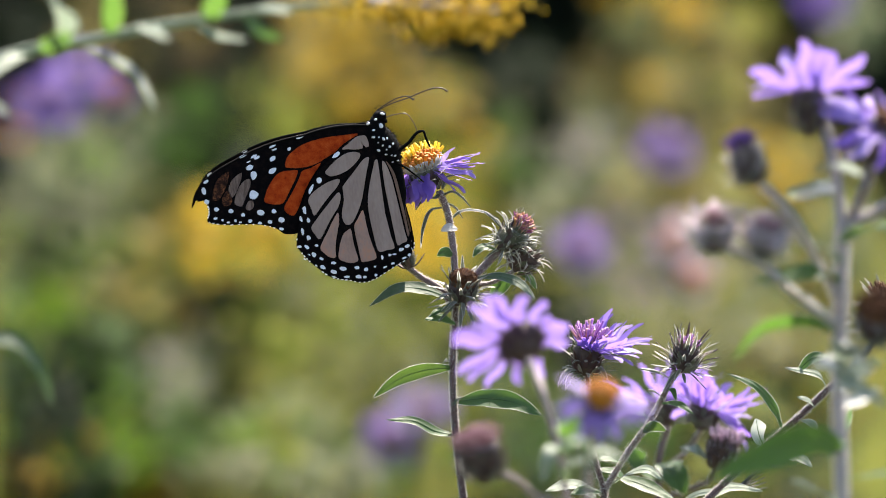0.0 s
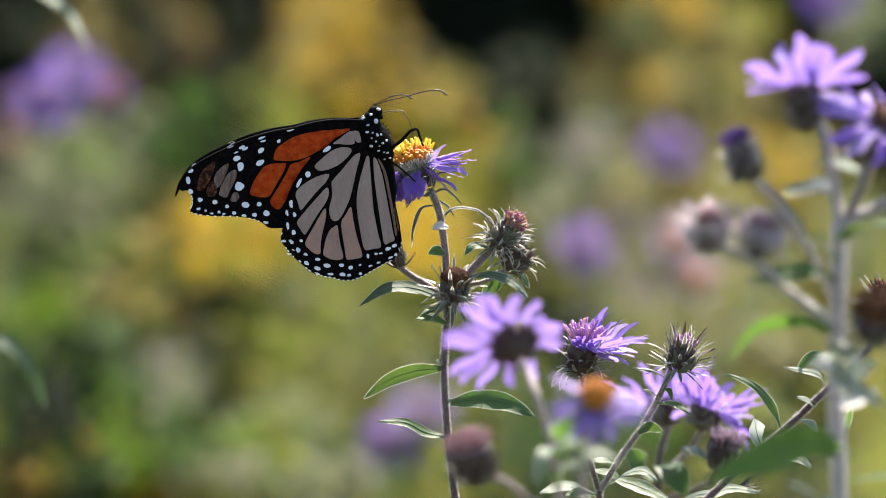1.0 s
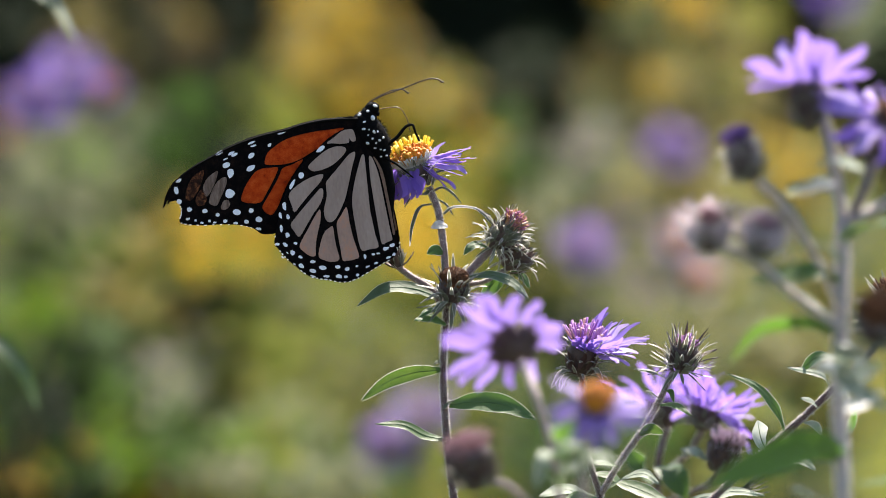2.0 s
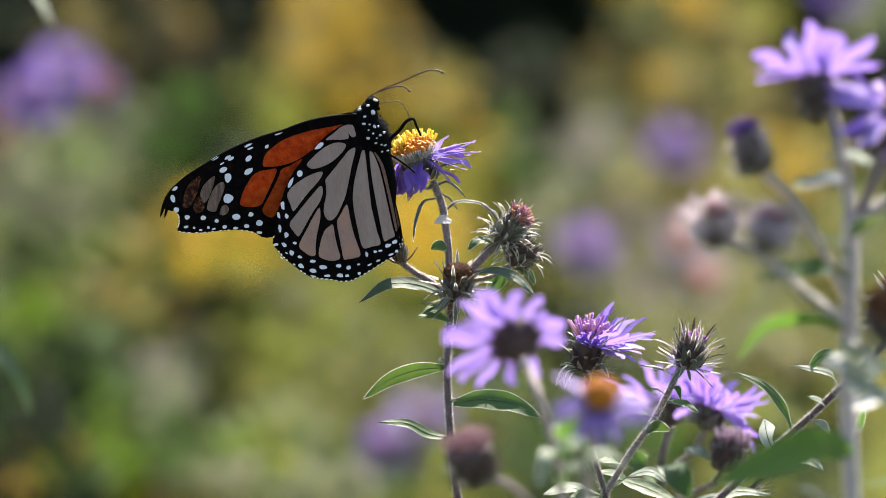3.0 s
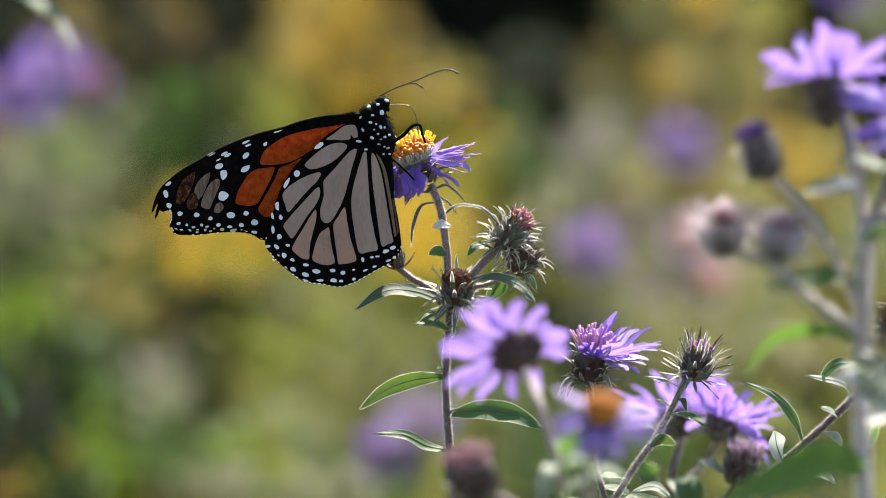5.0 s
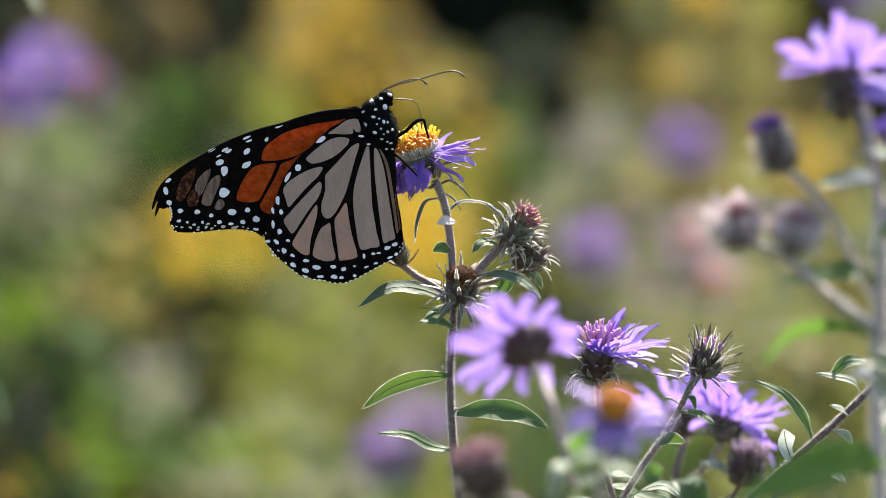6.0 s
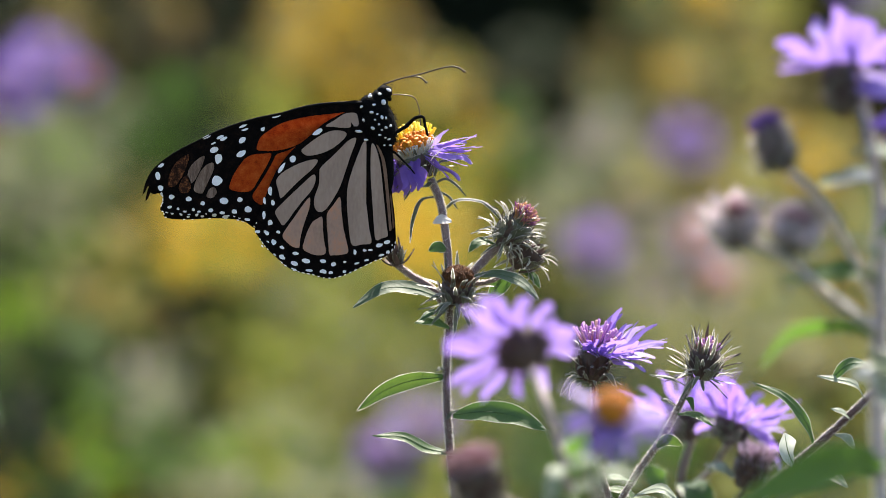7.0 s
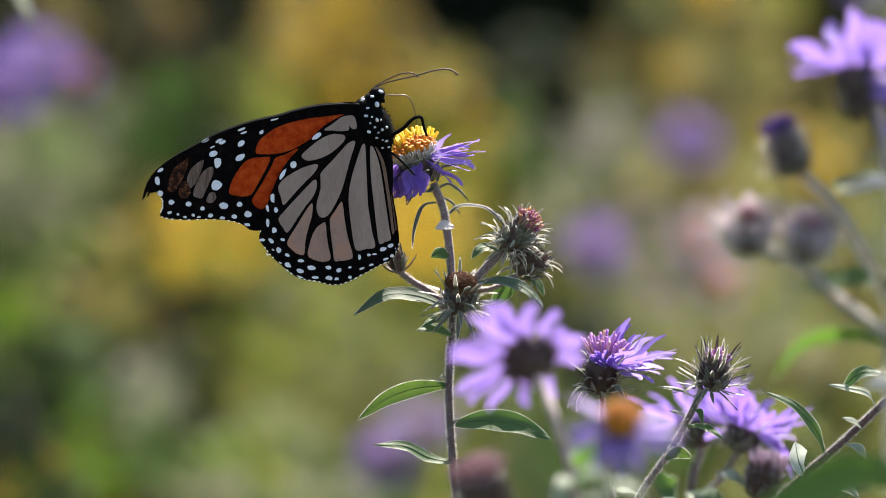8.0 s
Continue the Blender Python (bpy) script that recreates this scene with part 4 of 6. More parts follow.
leaf(host, [(0.0039, -0.004, 0.954), (-0.002, -0.0069, 0.9555), (-0.0069, -0.0087, 0.9581), (-0.0138, -0.0096, 0.9586)], 0.0034, (-0.2, -0.6, 0.75))
leaf(host, [(0.0031, -0.0036, 0.9819), (-0.0006, -0.0055, 0.9835), (-0.0045, -0.0075, 0.9833)], 0.0032, (0, -0.6, 0.8))
leaf(host, [(0.0022, -0.0033, 0.9853), (-0.0008, -0.0053, 0.9854), (-0.0034, -0.0074, 0.9839)], 0.002, (0, -0.5, 0.8))
leaf(host, [(0.0137, -0.001, 0.9998), (0.0109, -0.0029, 1.001), (0.009, -0.004, 1.0005), (0.0073, -0.0051, 0.9986)], 0.0026, (0, -0.6, 0.8))
leaf(host, [(0.0121, 0.005, 0.9877), (0.0149, 0.0072, 0.9911), (0.0174, 0.0085, 0.994)], 0.0042, (0.5, -0.8, 0.3))
leaf(host, [(0.0188, 0.0075, 0.9936), (0.0216, 0.0073, 0.9922), (0.0233, 0.0071, 0.9894)], 0.0024, (0.3, -0.6, 0.7))
leaf(host, [(0.0036, -0.0005, 1.0052), (0.0015, -0.0015, 1.0056), (-0.0006, -0.0016, 1.0048)], 0.0026, (0, -0.7, 0.7), WHITE_DOWN, "torn_leaf", "small white torn leaf")
leaf(host, [(0.0024, -0.0011, 0.9986), (0.0006, -0.0021, 0.9995), (-0.0014, -0.0031, 0.9987)], 0.0026, (0, -0.9, 0.4))
for pts, w in (
    ([(-0.0003, -0.0011, 1.0106), (-0.0028, -0.0021, 1.0102), (-0.0048, -0.0035, 1.0063), (-0.0056, -0.004, 1.0005)], 0.0009), ([(0.0024, 0.0007, 1.008), (0.0039, 0.0008, 1.0093), (0.0092, 0.0008, 1.0096), (0.014, -0.0013, 1.0078)], 0.0012),
    ([(0, 0.0012, 1.0135), (0.0022, 0.0013, 1.0144), (0.0048, 0.0011, 1.013), (0.0069, 0.0009, 1.0105)], 0.0010), ([(0.0011, 0.004, 1.0113), (0.0031, 0.0039, 1.0102), (0.005, 0.0037, 1.0074)], 0.0008),
    ([(-0.0003, -0.0007, 1.015), (0.0008, -0.0014, 1.0182), (0.0039, -0.0014, 1.0188), (0.0073, -0.0013, 1.0191)], 0.0010), ([(-0.0006, 0.0012, 1.0141), (-0.0022, -0.0009, 1.0129), (-0.0039, -0.0018, 1.0136), (-0.0069, -0.0021, 1.0099)], 0.0012),
) + (
    ([(0.0109, -0.0012, 1.0091), (0.0123, -0.0013, 1.0081), (0.0143, -0.0015, 1.0056)], 0.0010), ([(0.005, -0.0041, 0.9872), (0.0022, -0.0051, 0.9873), (-0.0006, -0.0063, 0.985)], 0.0012), ([(0.0022, -0.005, 0.9542), (0.0039, -0.005, 0.9548), (0.0059, -0.0059, 0.9551)], 0.0009),
    ([(0.0022, -0.0024, 0.9722), (0.0011, -0.0034, 0.9729), (0, -0.0034, 0.9723)], 0.0016), ([(0.0022, -0.0044, 0.9617), (0.0034, -0.0042, 0.9631), (0.005, -0.0042, 0.9637)], 0.0014),
):
    leaf(host, pts, w, (0, -0.4, 0.9), BRACT, "bract_leaf", "narrow curled bract", 0.2, 0.8, 0.0)

# ---- blurred flowers nearer to the eye ----
near_aster = thing("aster_plant", (0.0288, -0.2505, 0), "aster with a wide lilac flower seen from behind", "wildflower", "asters in front")
stem(near_aster, [(0.0288, -0.2505, 0), (0.0292, -0.2677, 0.7517), (0.0287, -0.2491, 0.9636), (0.0268, -0.2481, 0.9757), (0.0234, -0.247, 0.9874), (0.0213, -0.2376, 0.9925), (0.02, -0.2334, 0.9943)], 0.0009, 0.0007, STEM_DUSK, hairs=200)
flower_head(near_aster, (0.0180, -0.225, 0.9983), (-0.3, 0.8, 0.52), 0.2, PETALS_WIDE, 0, disc=None, cup_r=0.0058, cup_h=0.0065, label="lilac aster flower seen from behind", size=0.9, cover=BRACTS_MAROON, spokes=(
    (94, 12.2, 1.4), (62, 12.0, 1.3), (28, 11.6, 1.1), (12, 12.4, 1.2), (-4, 12.0, 1.0), (38, 9.5, 0.9), (116, 13.0, 0.9), (128, 15.0, 1.0), (143, 15.5, 0.8), (158, 13.0, 0.5), (172, 17.2, 1.0), (182, 16.6, 1.0),
    (204, 16.6, 1.0), (213, 16.0, 0.9), (234, 14.8, 0.75), (262, 9.6, 0.9), (304, 9.0, 1.0)))
leaf(near_aster, [(0.0264, -0.2481, 0.9757), (0.0243, -0.2682, 0.975), (0.023, -0.2687, 0.9698)], 0.003, (0, -0.6, 0.7), LEAF_PALE)
leaf(near_aster, [(0.0284, -0.2488, 0.9678), (0.0309, -0.2683, 0.9744), (0.0341, -0.2682, 0.9748)], 0.0026, (0, -0.5, 0.8), LEAF_GREY)
leaf(near_aster, [(0.0273, -0.2482, 0.9743), (0.0295, -0.2676, 0.9815), (0.0309, -0.2674, 0.9842)], 0.006, (0, -0.8, 0.4))
bud(near_aster, (0.008, -0.268, 0.9776), (-0.25, -0.2, 0.9), 0.005, 0.009, DUSK_TIP, 0.0047, 70, BRACTS_DARK, 4, 12, (50, 20), label="pink-brown bud")
stem(near_aster, [(0.0287, -0.2493, 0.9613), (0.0218, -0.2581, 0.9648), (0.0145, -0.2686, 0.9709), (0.0094, -0.2685, 0.9718), (0.0084, -0.2683, 0.9744)], 0.0008, 0.00072, STEM_DUSK, "branch", 60)

orange_aster = thing("aster_plant", (0.0316, -0.335, 0), "aster with an orange disc and lilac petals", "wildflower", "asters in front")
stem(orange_aster, [(0.0316, -0.335, 0), (0.0324, -0.3518, 0.7653), (0.0331, -0.3339, 0.97), (0.0335, -0.3328, 0.9828), (0.0352, -0.332, 0.9911)], 0.00112, 0.0008, STEM_DUSK, hairs=300)
flower_head(orange_aster, (0.036, -0.3317, 0.9946), (0.1, -0.5, 0.86), 0.1, PETALS_MAIN, 36, (82, 140), DISC_ORANGE, 0.0046, 0.0056, 0.0012, label="lilac aster flower with orange disc", florets_n=160, size=0.8, cup_r=0.0042)
leaf(orange_aster, [(0.0329, -0.3329, 0.9813), (0.0289, -0.3544, 0.9876), (0.0257, -0.3545, 0.9865)], 0.0026, (0, -0.3, 0.9), LEAF_GREY)
leaf(orange_aster, [(0.0331, -0.3331, 0.979), (0.0372, -0.3547, 0.985), (0.041, -0.3548, 0.9831)], 0.0034, (0, -0.3, 0.9), LEAF_PALE)

# ---- the forked aster in focus ----
fork = thing("aster_plant", (0.0396, 0.0031, 0), "forked hairy aster stem with a purple flower and a spiky bud", "wildflower", "asters in front")
stem(fork, [(0.0396, 0.0031, 0), (0.0396, -0.0152, 0.7112), (0.0399, 0.0043, 0.9349), (0.0401, 0.0048, 0.9403)], 0.0008944, 0.0008256, STEM, hairs=300)
stem(fork, [(0.0401, 0.0047, 0.9394), (0.0382, 0.0053, 0.9454), (0.0368, 0.0077, 0.9501), (0.0362, 0.0085, 0.9599), (0.0359, 0.0073, 0.9692)], 0.000688, 0.0006192, STEM, "branch", 250)
stem(fork, [(0.0401, 0.0047, 0.9394), (0.045, 0.0035, 0.9477), (0.0513, 0.0003, 0.9572), (0.0554, -0.003, 0.9653), (0.0577, -0.0026, 0.9702)], 0.000688, 0.000688, STEM_DOWNY, "branch", 450)
def fan_right(v):
    return 10 * max(0.0, v.x) - 34 * max(0.0, v.y - 0.4)


def fork_petals(v):
    """Petals spread to the lit side; on the other side they have fallen."""
    if v.x > 0.35:
        return PETALS + PETALS_MAIN
    if v.y < -0.5:
        return PETALS_FRONT if v.x > -0.6 else []
    return PETALS_MAIN[5:] if v.y > 0.55 and v.x > -0.1 else []


flower_head(fork, (0.0362, 0.0078, 0.9748), (0.16, 0.0, 1), 0.5, PETALS, 64, (24, 88), LILAC_TIP, 0.0032, 0.0028, 0.0044, 0.0039, 0.0078, BRACT_DARK, BRACTS, cover=BRACTS_MAROON, tilt_by=fan_right, petals_by=fork_petals, florets_n=56, label="purple aster flower with dark cup", size=0.92)
bud(fork, (0.0605, -0.0031, 0.9757), (0.2, -0.2, 0.95), 0.0033, 0.0064, LILAC_TIP, 0.0021, 14, BRACTS_SPIKE, 6, 9, (100, 8), BRACT_DARK, label="spiky closed bud with lilac tip", tip_len=0.0017)
for pts, w, mat in (
    ([(0.056, -0.0028, 0.9683), (0.0533, -0.0056, 0.97), (0.0481, -0.0075, 0.9712)], 0.0016, BRACT), ([(0.0543, -0.0032, 0.9636), (0.0523, -0.0051, 0.9652), (0.0506, -0.006, 0.9656)], 0.0014, BRACT),
    ([(0.0552, -0.003, 0.9653), (0.0568, -0.005, 0.9657), (0.0578, -0.0063, 0.9628)], 0.0016, LEAF), ([(0.0543, -0.0033, 0.9622), (0.0582, -0.0063, 0.9622), (0.0621, -0.0075, 0.9598)], 0.0024, LEAF),
    ([(0.0513, 0.0003, 0.9576), (0.0496, -0.0016, 0.9592), (0.0468, -0.0036, 0.9594)], 0.0018, LEAF), ([(0.0496, 0, 0.9543), (0.0524, -0.0038, 0.9563), (0.0551, -0.0059, 0.9554)], 0.0026, LEAF_UP),
    ([(0.0443, 0.0034, 0.9466), (0.0415, -0.0005, 0.9479), (0.0381, -0.0025, 0.9481)], 0.0026, LEAF), ([(0.0423, 0.0049, 0.9412), (0.0457, -0.0009, 0.9442), (0.0512, -0.0048, 0.9455), (0.0543, -0.005, 0.9432)], 0.0036, LEAF_PALE),
) + (
    ([(0.0444, 0.005, 0.9426), (0.0499, 0.0029, 0.941), (0.0576, 0.0006, 0.9375)], 0.0050, LEAF), ([(0.0396, 0.0047, 0.9389), (0.0359, 0.0008, 0.9401), (0.0317, -0.0013, 0.9392)], 0.0040, LEAF),
    ([(0.039, 0.0052, 0.9447), (0.043, 0.0071, 0.9438), (0.0472, 0.0088, 0.9401)], 0.0030, LEAF), ([(0.038, 0.0046, 0.9377), (0.0331, 0.0029, 0.941), (0.0254, -0.0012, 0.94)], 0.0046, LEAF_PALE),
):
    leaf(fork, pts, w, (0.05, -0.5, 0.85) if mat is not LEAF_UP else (0, -0.95, -0.05), mat)
for pts in ([(0.0345, 0.0073, 0.9692), (0.031, 0.0034, 0.9696), (0.0282, 0.001, 0.9656)], [(0.0348, 0.0073, 0.9685), (0.032, 0.0053, 0.9684), (0.0303, 0.0029, 0.9647)], [(0.0366, 0.0073, 0.9685), (0.039, 0.0034, 0.9703), (0.0409, 0.0012, 0.9674)], [(0.0373, 0.0075, 0.9713), (0.0408, 0.0037, 0.9738), (0.044, 0.0017, 0.9733)]):
    leaf(fork, pts, 0.0014, (0, -0.4, 0.9), BRACT, "bract_leaf", "narrow curled bract", 0.2, 0.8, 0.0)

# ---- two flowers just behind ----
behind = thing("aster_plant", (0.0551, 0.1254, 0), "aster with two lilac flowers just out of focus", "wildflower", "asters in front")
stem(behind, [(0.0551, 0.1254, 0), (0.0551, 0.1065, 0.6917), (0.055, 0.127, 0.9251), (0.0556, 0.128, 0.9367), (0.0576, 0.1285, 0.9432)], 0.0009632, 0.000688, STEM, hairs=200)
stem(behind, [(0.0553, 0.1275, 0.9309), (0.0622, 0.118, 0.9377), (0.0661, 0.1096, 0.945)], 0.000688, 0.0006192, STEM, "branch", 100)
flower_head(behind, (0.0671, 0.11, 0.9498), (0.34, 0.12, 0.9), 0.5, PETALS + PETALS_DEEP[:2], 44, (30, 112), None, 0.0045, 0.003, 0.002, 0.0046, 0.0066, BRACT_DARK, BRACTS, label="lilac aster flower with dark cup", size=0.88)
flower_head(behind, (0.0564, 0.148, 0.9481), (-0.2, 0.25, 0.9), 0.5, PETALS + PETALS_DEEP[:2], 34, (35, 100), None, 0.0045, 0.003, 0.002, 0.005, 0.008, BRACT_DARK, BRACTS, label="lilac aster flower with dark cup", size=0.9)
leaf(behind, [(0.0621, 0.109, 0.9383), (0.0642, 0.0902, 0.941), (0.0675, 0.09, 0.9387)], 0.003, (0, -0.5, 0.85), LEAF_PALE)
leaf(behind, [(0.0556, 0.1277, 0.9338), (0.0592, 0.1086, 0.9328), (0.0621, 0.1081, 0.9278)], 0.007, (0, -0.7, 0.6))
leaf(behind, [(0.0551, 0.1273, 0.9295), (0.0505, 0.1088, 0.9357), (0.0469, 0.1092, 0.94)], 0.006, (0, -0.7, 0.6))
fuzz(bud(behind, (0.0714, 0.0903, 0.9419), (0.2, -0.1, 0.95), 0.0036, 0.0064, PETAL_FADED, 0.0032, 40, BRACTS_DARK, 4, 12, (50, 25), label="fading pinkish bud", tip_len=0.003), 0.0036, 0.0064, 350, 0.002)
stem(behind, [(0.0573, 0.127, 0.9251), (0.0649, 0.1083, 0.93), (0.0697, 0.0898, 0.9369), (0.0708, 0.0901, 0.9393)], 0.000688, 0.0006192, STEM, "branch", 50)

# ---- the leaning stem in focus ----
leaning = thing("aster_plant", (0.03, -0.0367, 0), "leaning hairy reddish aster stem with pale leaves", "wildflower", "asters in front")
stem(leaning, [(0.03, -0.0367, 0), (0.0314, -0.0548, 0.7176), (0.0455, -0.023, 0.9097), (0.0581, -0.014, 0.9312), (0.066, -0.0103, 0.9393), (0.0764, -0.0045, 0.9483), (0.0863, -0.0038, 0.9569), (0.0961, -0.003, 0.966), (0.1045, -0.0022, 0.9743), (0.1098, -0.0016, 0.982)], 0.0009632, 0.0007568, STEM, hairs=1100)
bud(leaning, (0.1112, -0.0012, 0.9867), (0.2, -0.25, 0.9), 0.0056, 0.009, DISC_BROWN, 0.005, 90, BRACTS_LONG, 4, 12, (95, 40), label="withered brown flower head")
for pts, w, mat in (
    ([(0.0842, -0.0039, 0.9558), (0.0823, -0.0065, 0.9607), (0.0778, -0.007, 0.9663), (0.0705, -0.0077, 0.9699)], 0.0028, LEAF), ([(0.0795, -0.0062, 0.9515), (0.0783, -0.008, 0.9545), (0.0775, -0.0096, 0.9586)], 0.0058, LEAF_SILVER),
    ([(0.0952, -0.003, 0.9658), (0.0932, -0.0057, 0.9692), (0.089, -0.0066, 0.9704), (0.0847, -0.0075, 0.9713)], 0.0022, LEAF_PALE), ([(0.0881, -0.0056, 0.9706), (0.0918, -0.0063, 0.9737), (0.0967, -0.0063, 0.9735)], 0.0036, LEAF),
    ([(0.0921, -0.0054, 0.9613), (0.0906, -0.0072, 0.9631), (0.0878, -0.0082, 0.9641)], 0.0020, LEAF_PALE), ([(0.0888, -0.0037, 0.958), (0.0912, -0.0067, 0.9575), (0.0929, -0.0079, 0.9551)], 0.0022, LEAF_PALE),
) + (
    ([(0.086, -0.0025, 0.9483), (0.0891, -0.0045, 0.9483), (0.0916, -0.0047, 0.9463)], 0.0026, LEAF_PALE), ([(0.0972, -0.004, 0.9538), (0.0995, -0.0058, 0.9564), (0.101, -0.0074, 0.9612)], 0.0026, LEAF),
    ([(0.0661, -0.0054, 0.9388), (0.0709, -0.0012, 0.9409), (0.0794, 0.0008, 0.9398)], 0.0030, LEAF_PALE), ([(0.0687, -0.0052, 0.9404), (0.0639, -0.0023, 0.9396), (0.0583, 0.0005, 0.9368)], 0.0024, LEAF_PALE),
):
    leaf(leaning, pts, w, (0.05, -0.6, 0.8), mat)
for k in range(9):
    f = k / 9
    p = Vector((0.0724, 0.0048, 0.9403))
    d = Vector((math.cos(0.2 + f * 1.2), -0.2, 0.5 * math.sin(f * 3) - 0.1))
    leaf(leaning, [p, p + d * 0.004, p + d * 0.0085 + Vector((0, 0, 0.001))], 0.0012, (0, -0.3, 1), BRACT, "bract_leaf", "narrow curled bract", 0.2, 0.8, 0.0)

# ---- the tall blurred aster before the rest ----
tall = thing("aster_plant", (0.0923, -0.2594, 0), "tall pale-stemmed aster with lilac flowers and fuzzy buds", "wildflower", "asters in front")
stem(tall, [(0.0923, -0.2594, 0), (0.0918, -0.2766, 0.7532), (0.0926, -0.2581, 0.9648), (0.0918, -0.256, 0.9883), (0.0921, -0.2544, 1.0066), (0.0928, -0.2526, 1.0275)], 0.00184, 0.00152, STEM_PALE, hairs=2000, hair_length=0.0014)
stem(tall, [(0.0928, -0.2527, 1.0262), (0.0913, -0.2517, 1.0379), (0.0893, -0.2507, 1.0484), (0.086, -0.2502, 1.0549)], 0.00112, 0.00088, STEM_PALE, "branch", 700, 0.0014)
stem(tall, [(0.0928, -0.2527, 1.0262), (0.0965, -0.2521, 1.0327), (0.0991, -0.2515, 1.0392), (0.0999, -0.251, 1.0451)], 0.00096, 0.0008, STEM, "branch", 450, 0.0014)
stem(tall, [(0.0928, -0.2526, 1.0275), (0.0991, -0.2523, 1.0301), (0.1044, -0.2521, 1.0327)], 0.00112, 0.0008, STEM_PALE, "branch", 450, 0.0014)
stem(tall, [(0.0921, -0.2542, 1.0092), (0.0865, -0.2612, 1.0204), (0.0798, -0.2672, 1.032), (0.0733, -0.2667, 1.0385)], 0.0007, 0.00056, STEM_PALE, "branch", 700, 0.0014)
stem(tall, [(0.0921, -0.2546, 1.004), (0.0858, -0.2622, 1.0093), (0.0798, -0.2688, 1.0145), (0.0713, -0.2681, 1.0216), (0.0641, -0.2679, 1.0242)], 0.00072, 0.00056, STEM_PALE, "branch", 700, 0.0014)
def fan_out(v):
    return 140 * max(0.0, abs(v.x) - 0.72)


flower_head(tall, (0.0847, -0.2497, 1.0592), (-0.03, 0.12, 1), 0.4, PETALS_BROAD, 16, (20, 58), DISC_BROWN, 0.003, 0.001, 0.001, 0.0044, 0.0118, BRACT_DARK, BRACTS_DARK, label="lilac aster flower with dark cup", size=0.9, tilt_by=fan_out)
flower_head(tall, (0.1042, -0.2506, 1.0502), (0.42, -0.22, 0.86), 0.4, PETALS + PETALS_DEEP, 30, (66, 112), DISC_BROWN, 0.0042, 0.002, 0.0014, 0.005, 0.0085, BRACT_DARK, BRACTS_DARK, label="lilac aster flower with dark cup", size=1.12)
fuzz(bud(tall, (0.0693, -0.266, 1.046), (-0.36, -0.1, 1), 0.0032, 0.0086, VIOLET_TIP, 0.0024, 50, BRACTS_DARK + BRACTS, 4, 11, (60, 14), BRACT_DARK, label="dark closed bud with violet tip"), 0.0032, 0.0086, 500, 0.0024)
fuzz(bud(tall, (0.0624, -0.2675, 1.0285), (0.0, -0.2, 1), 0.0032, 0.0062, DUSK_TIP, 0.002, 20, BRACTS_DARK + BRACTS, 3, 11, (60, 25), BRACT_DARK, label="fading bud with pale fuzzy petals", petals=PETALS_FUZZ), 0.0032, 0.0062, 1500, 0.0046)
fuzz(bud(tall, (0.0747, -0.2676, 1.0266), (0.2, -0.2, 1), 0.0026, 0.0054, DUSK_TIP, 0.002, 20, BRACTS_PALE[:1] + BRACTS, 3, 11, (70, 30), BRACT, label="fading bud with pale fuzzy petals", petals=PETALS_FUZZ), 0.0026, 0.0054, 1400, 0.0046)
bud(tall, (0.1004, -0.2842, 1.01), (0.1, -0.5, 0.9), 0.0055, 0.008, DISC_BROWN, 0.0052, 90, BRACTS, 3, 12, (90, 50), label="withered brown flower head")
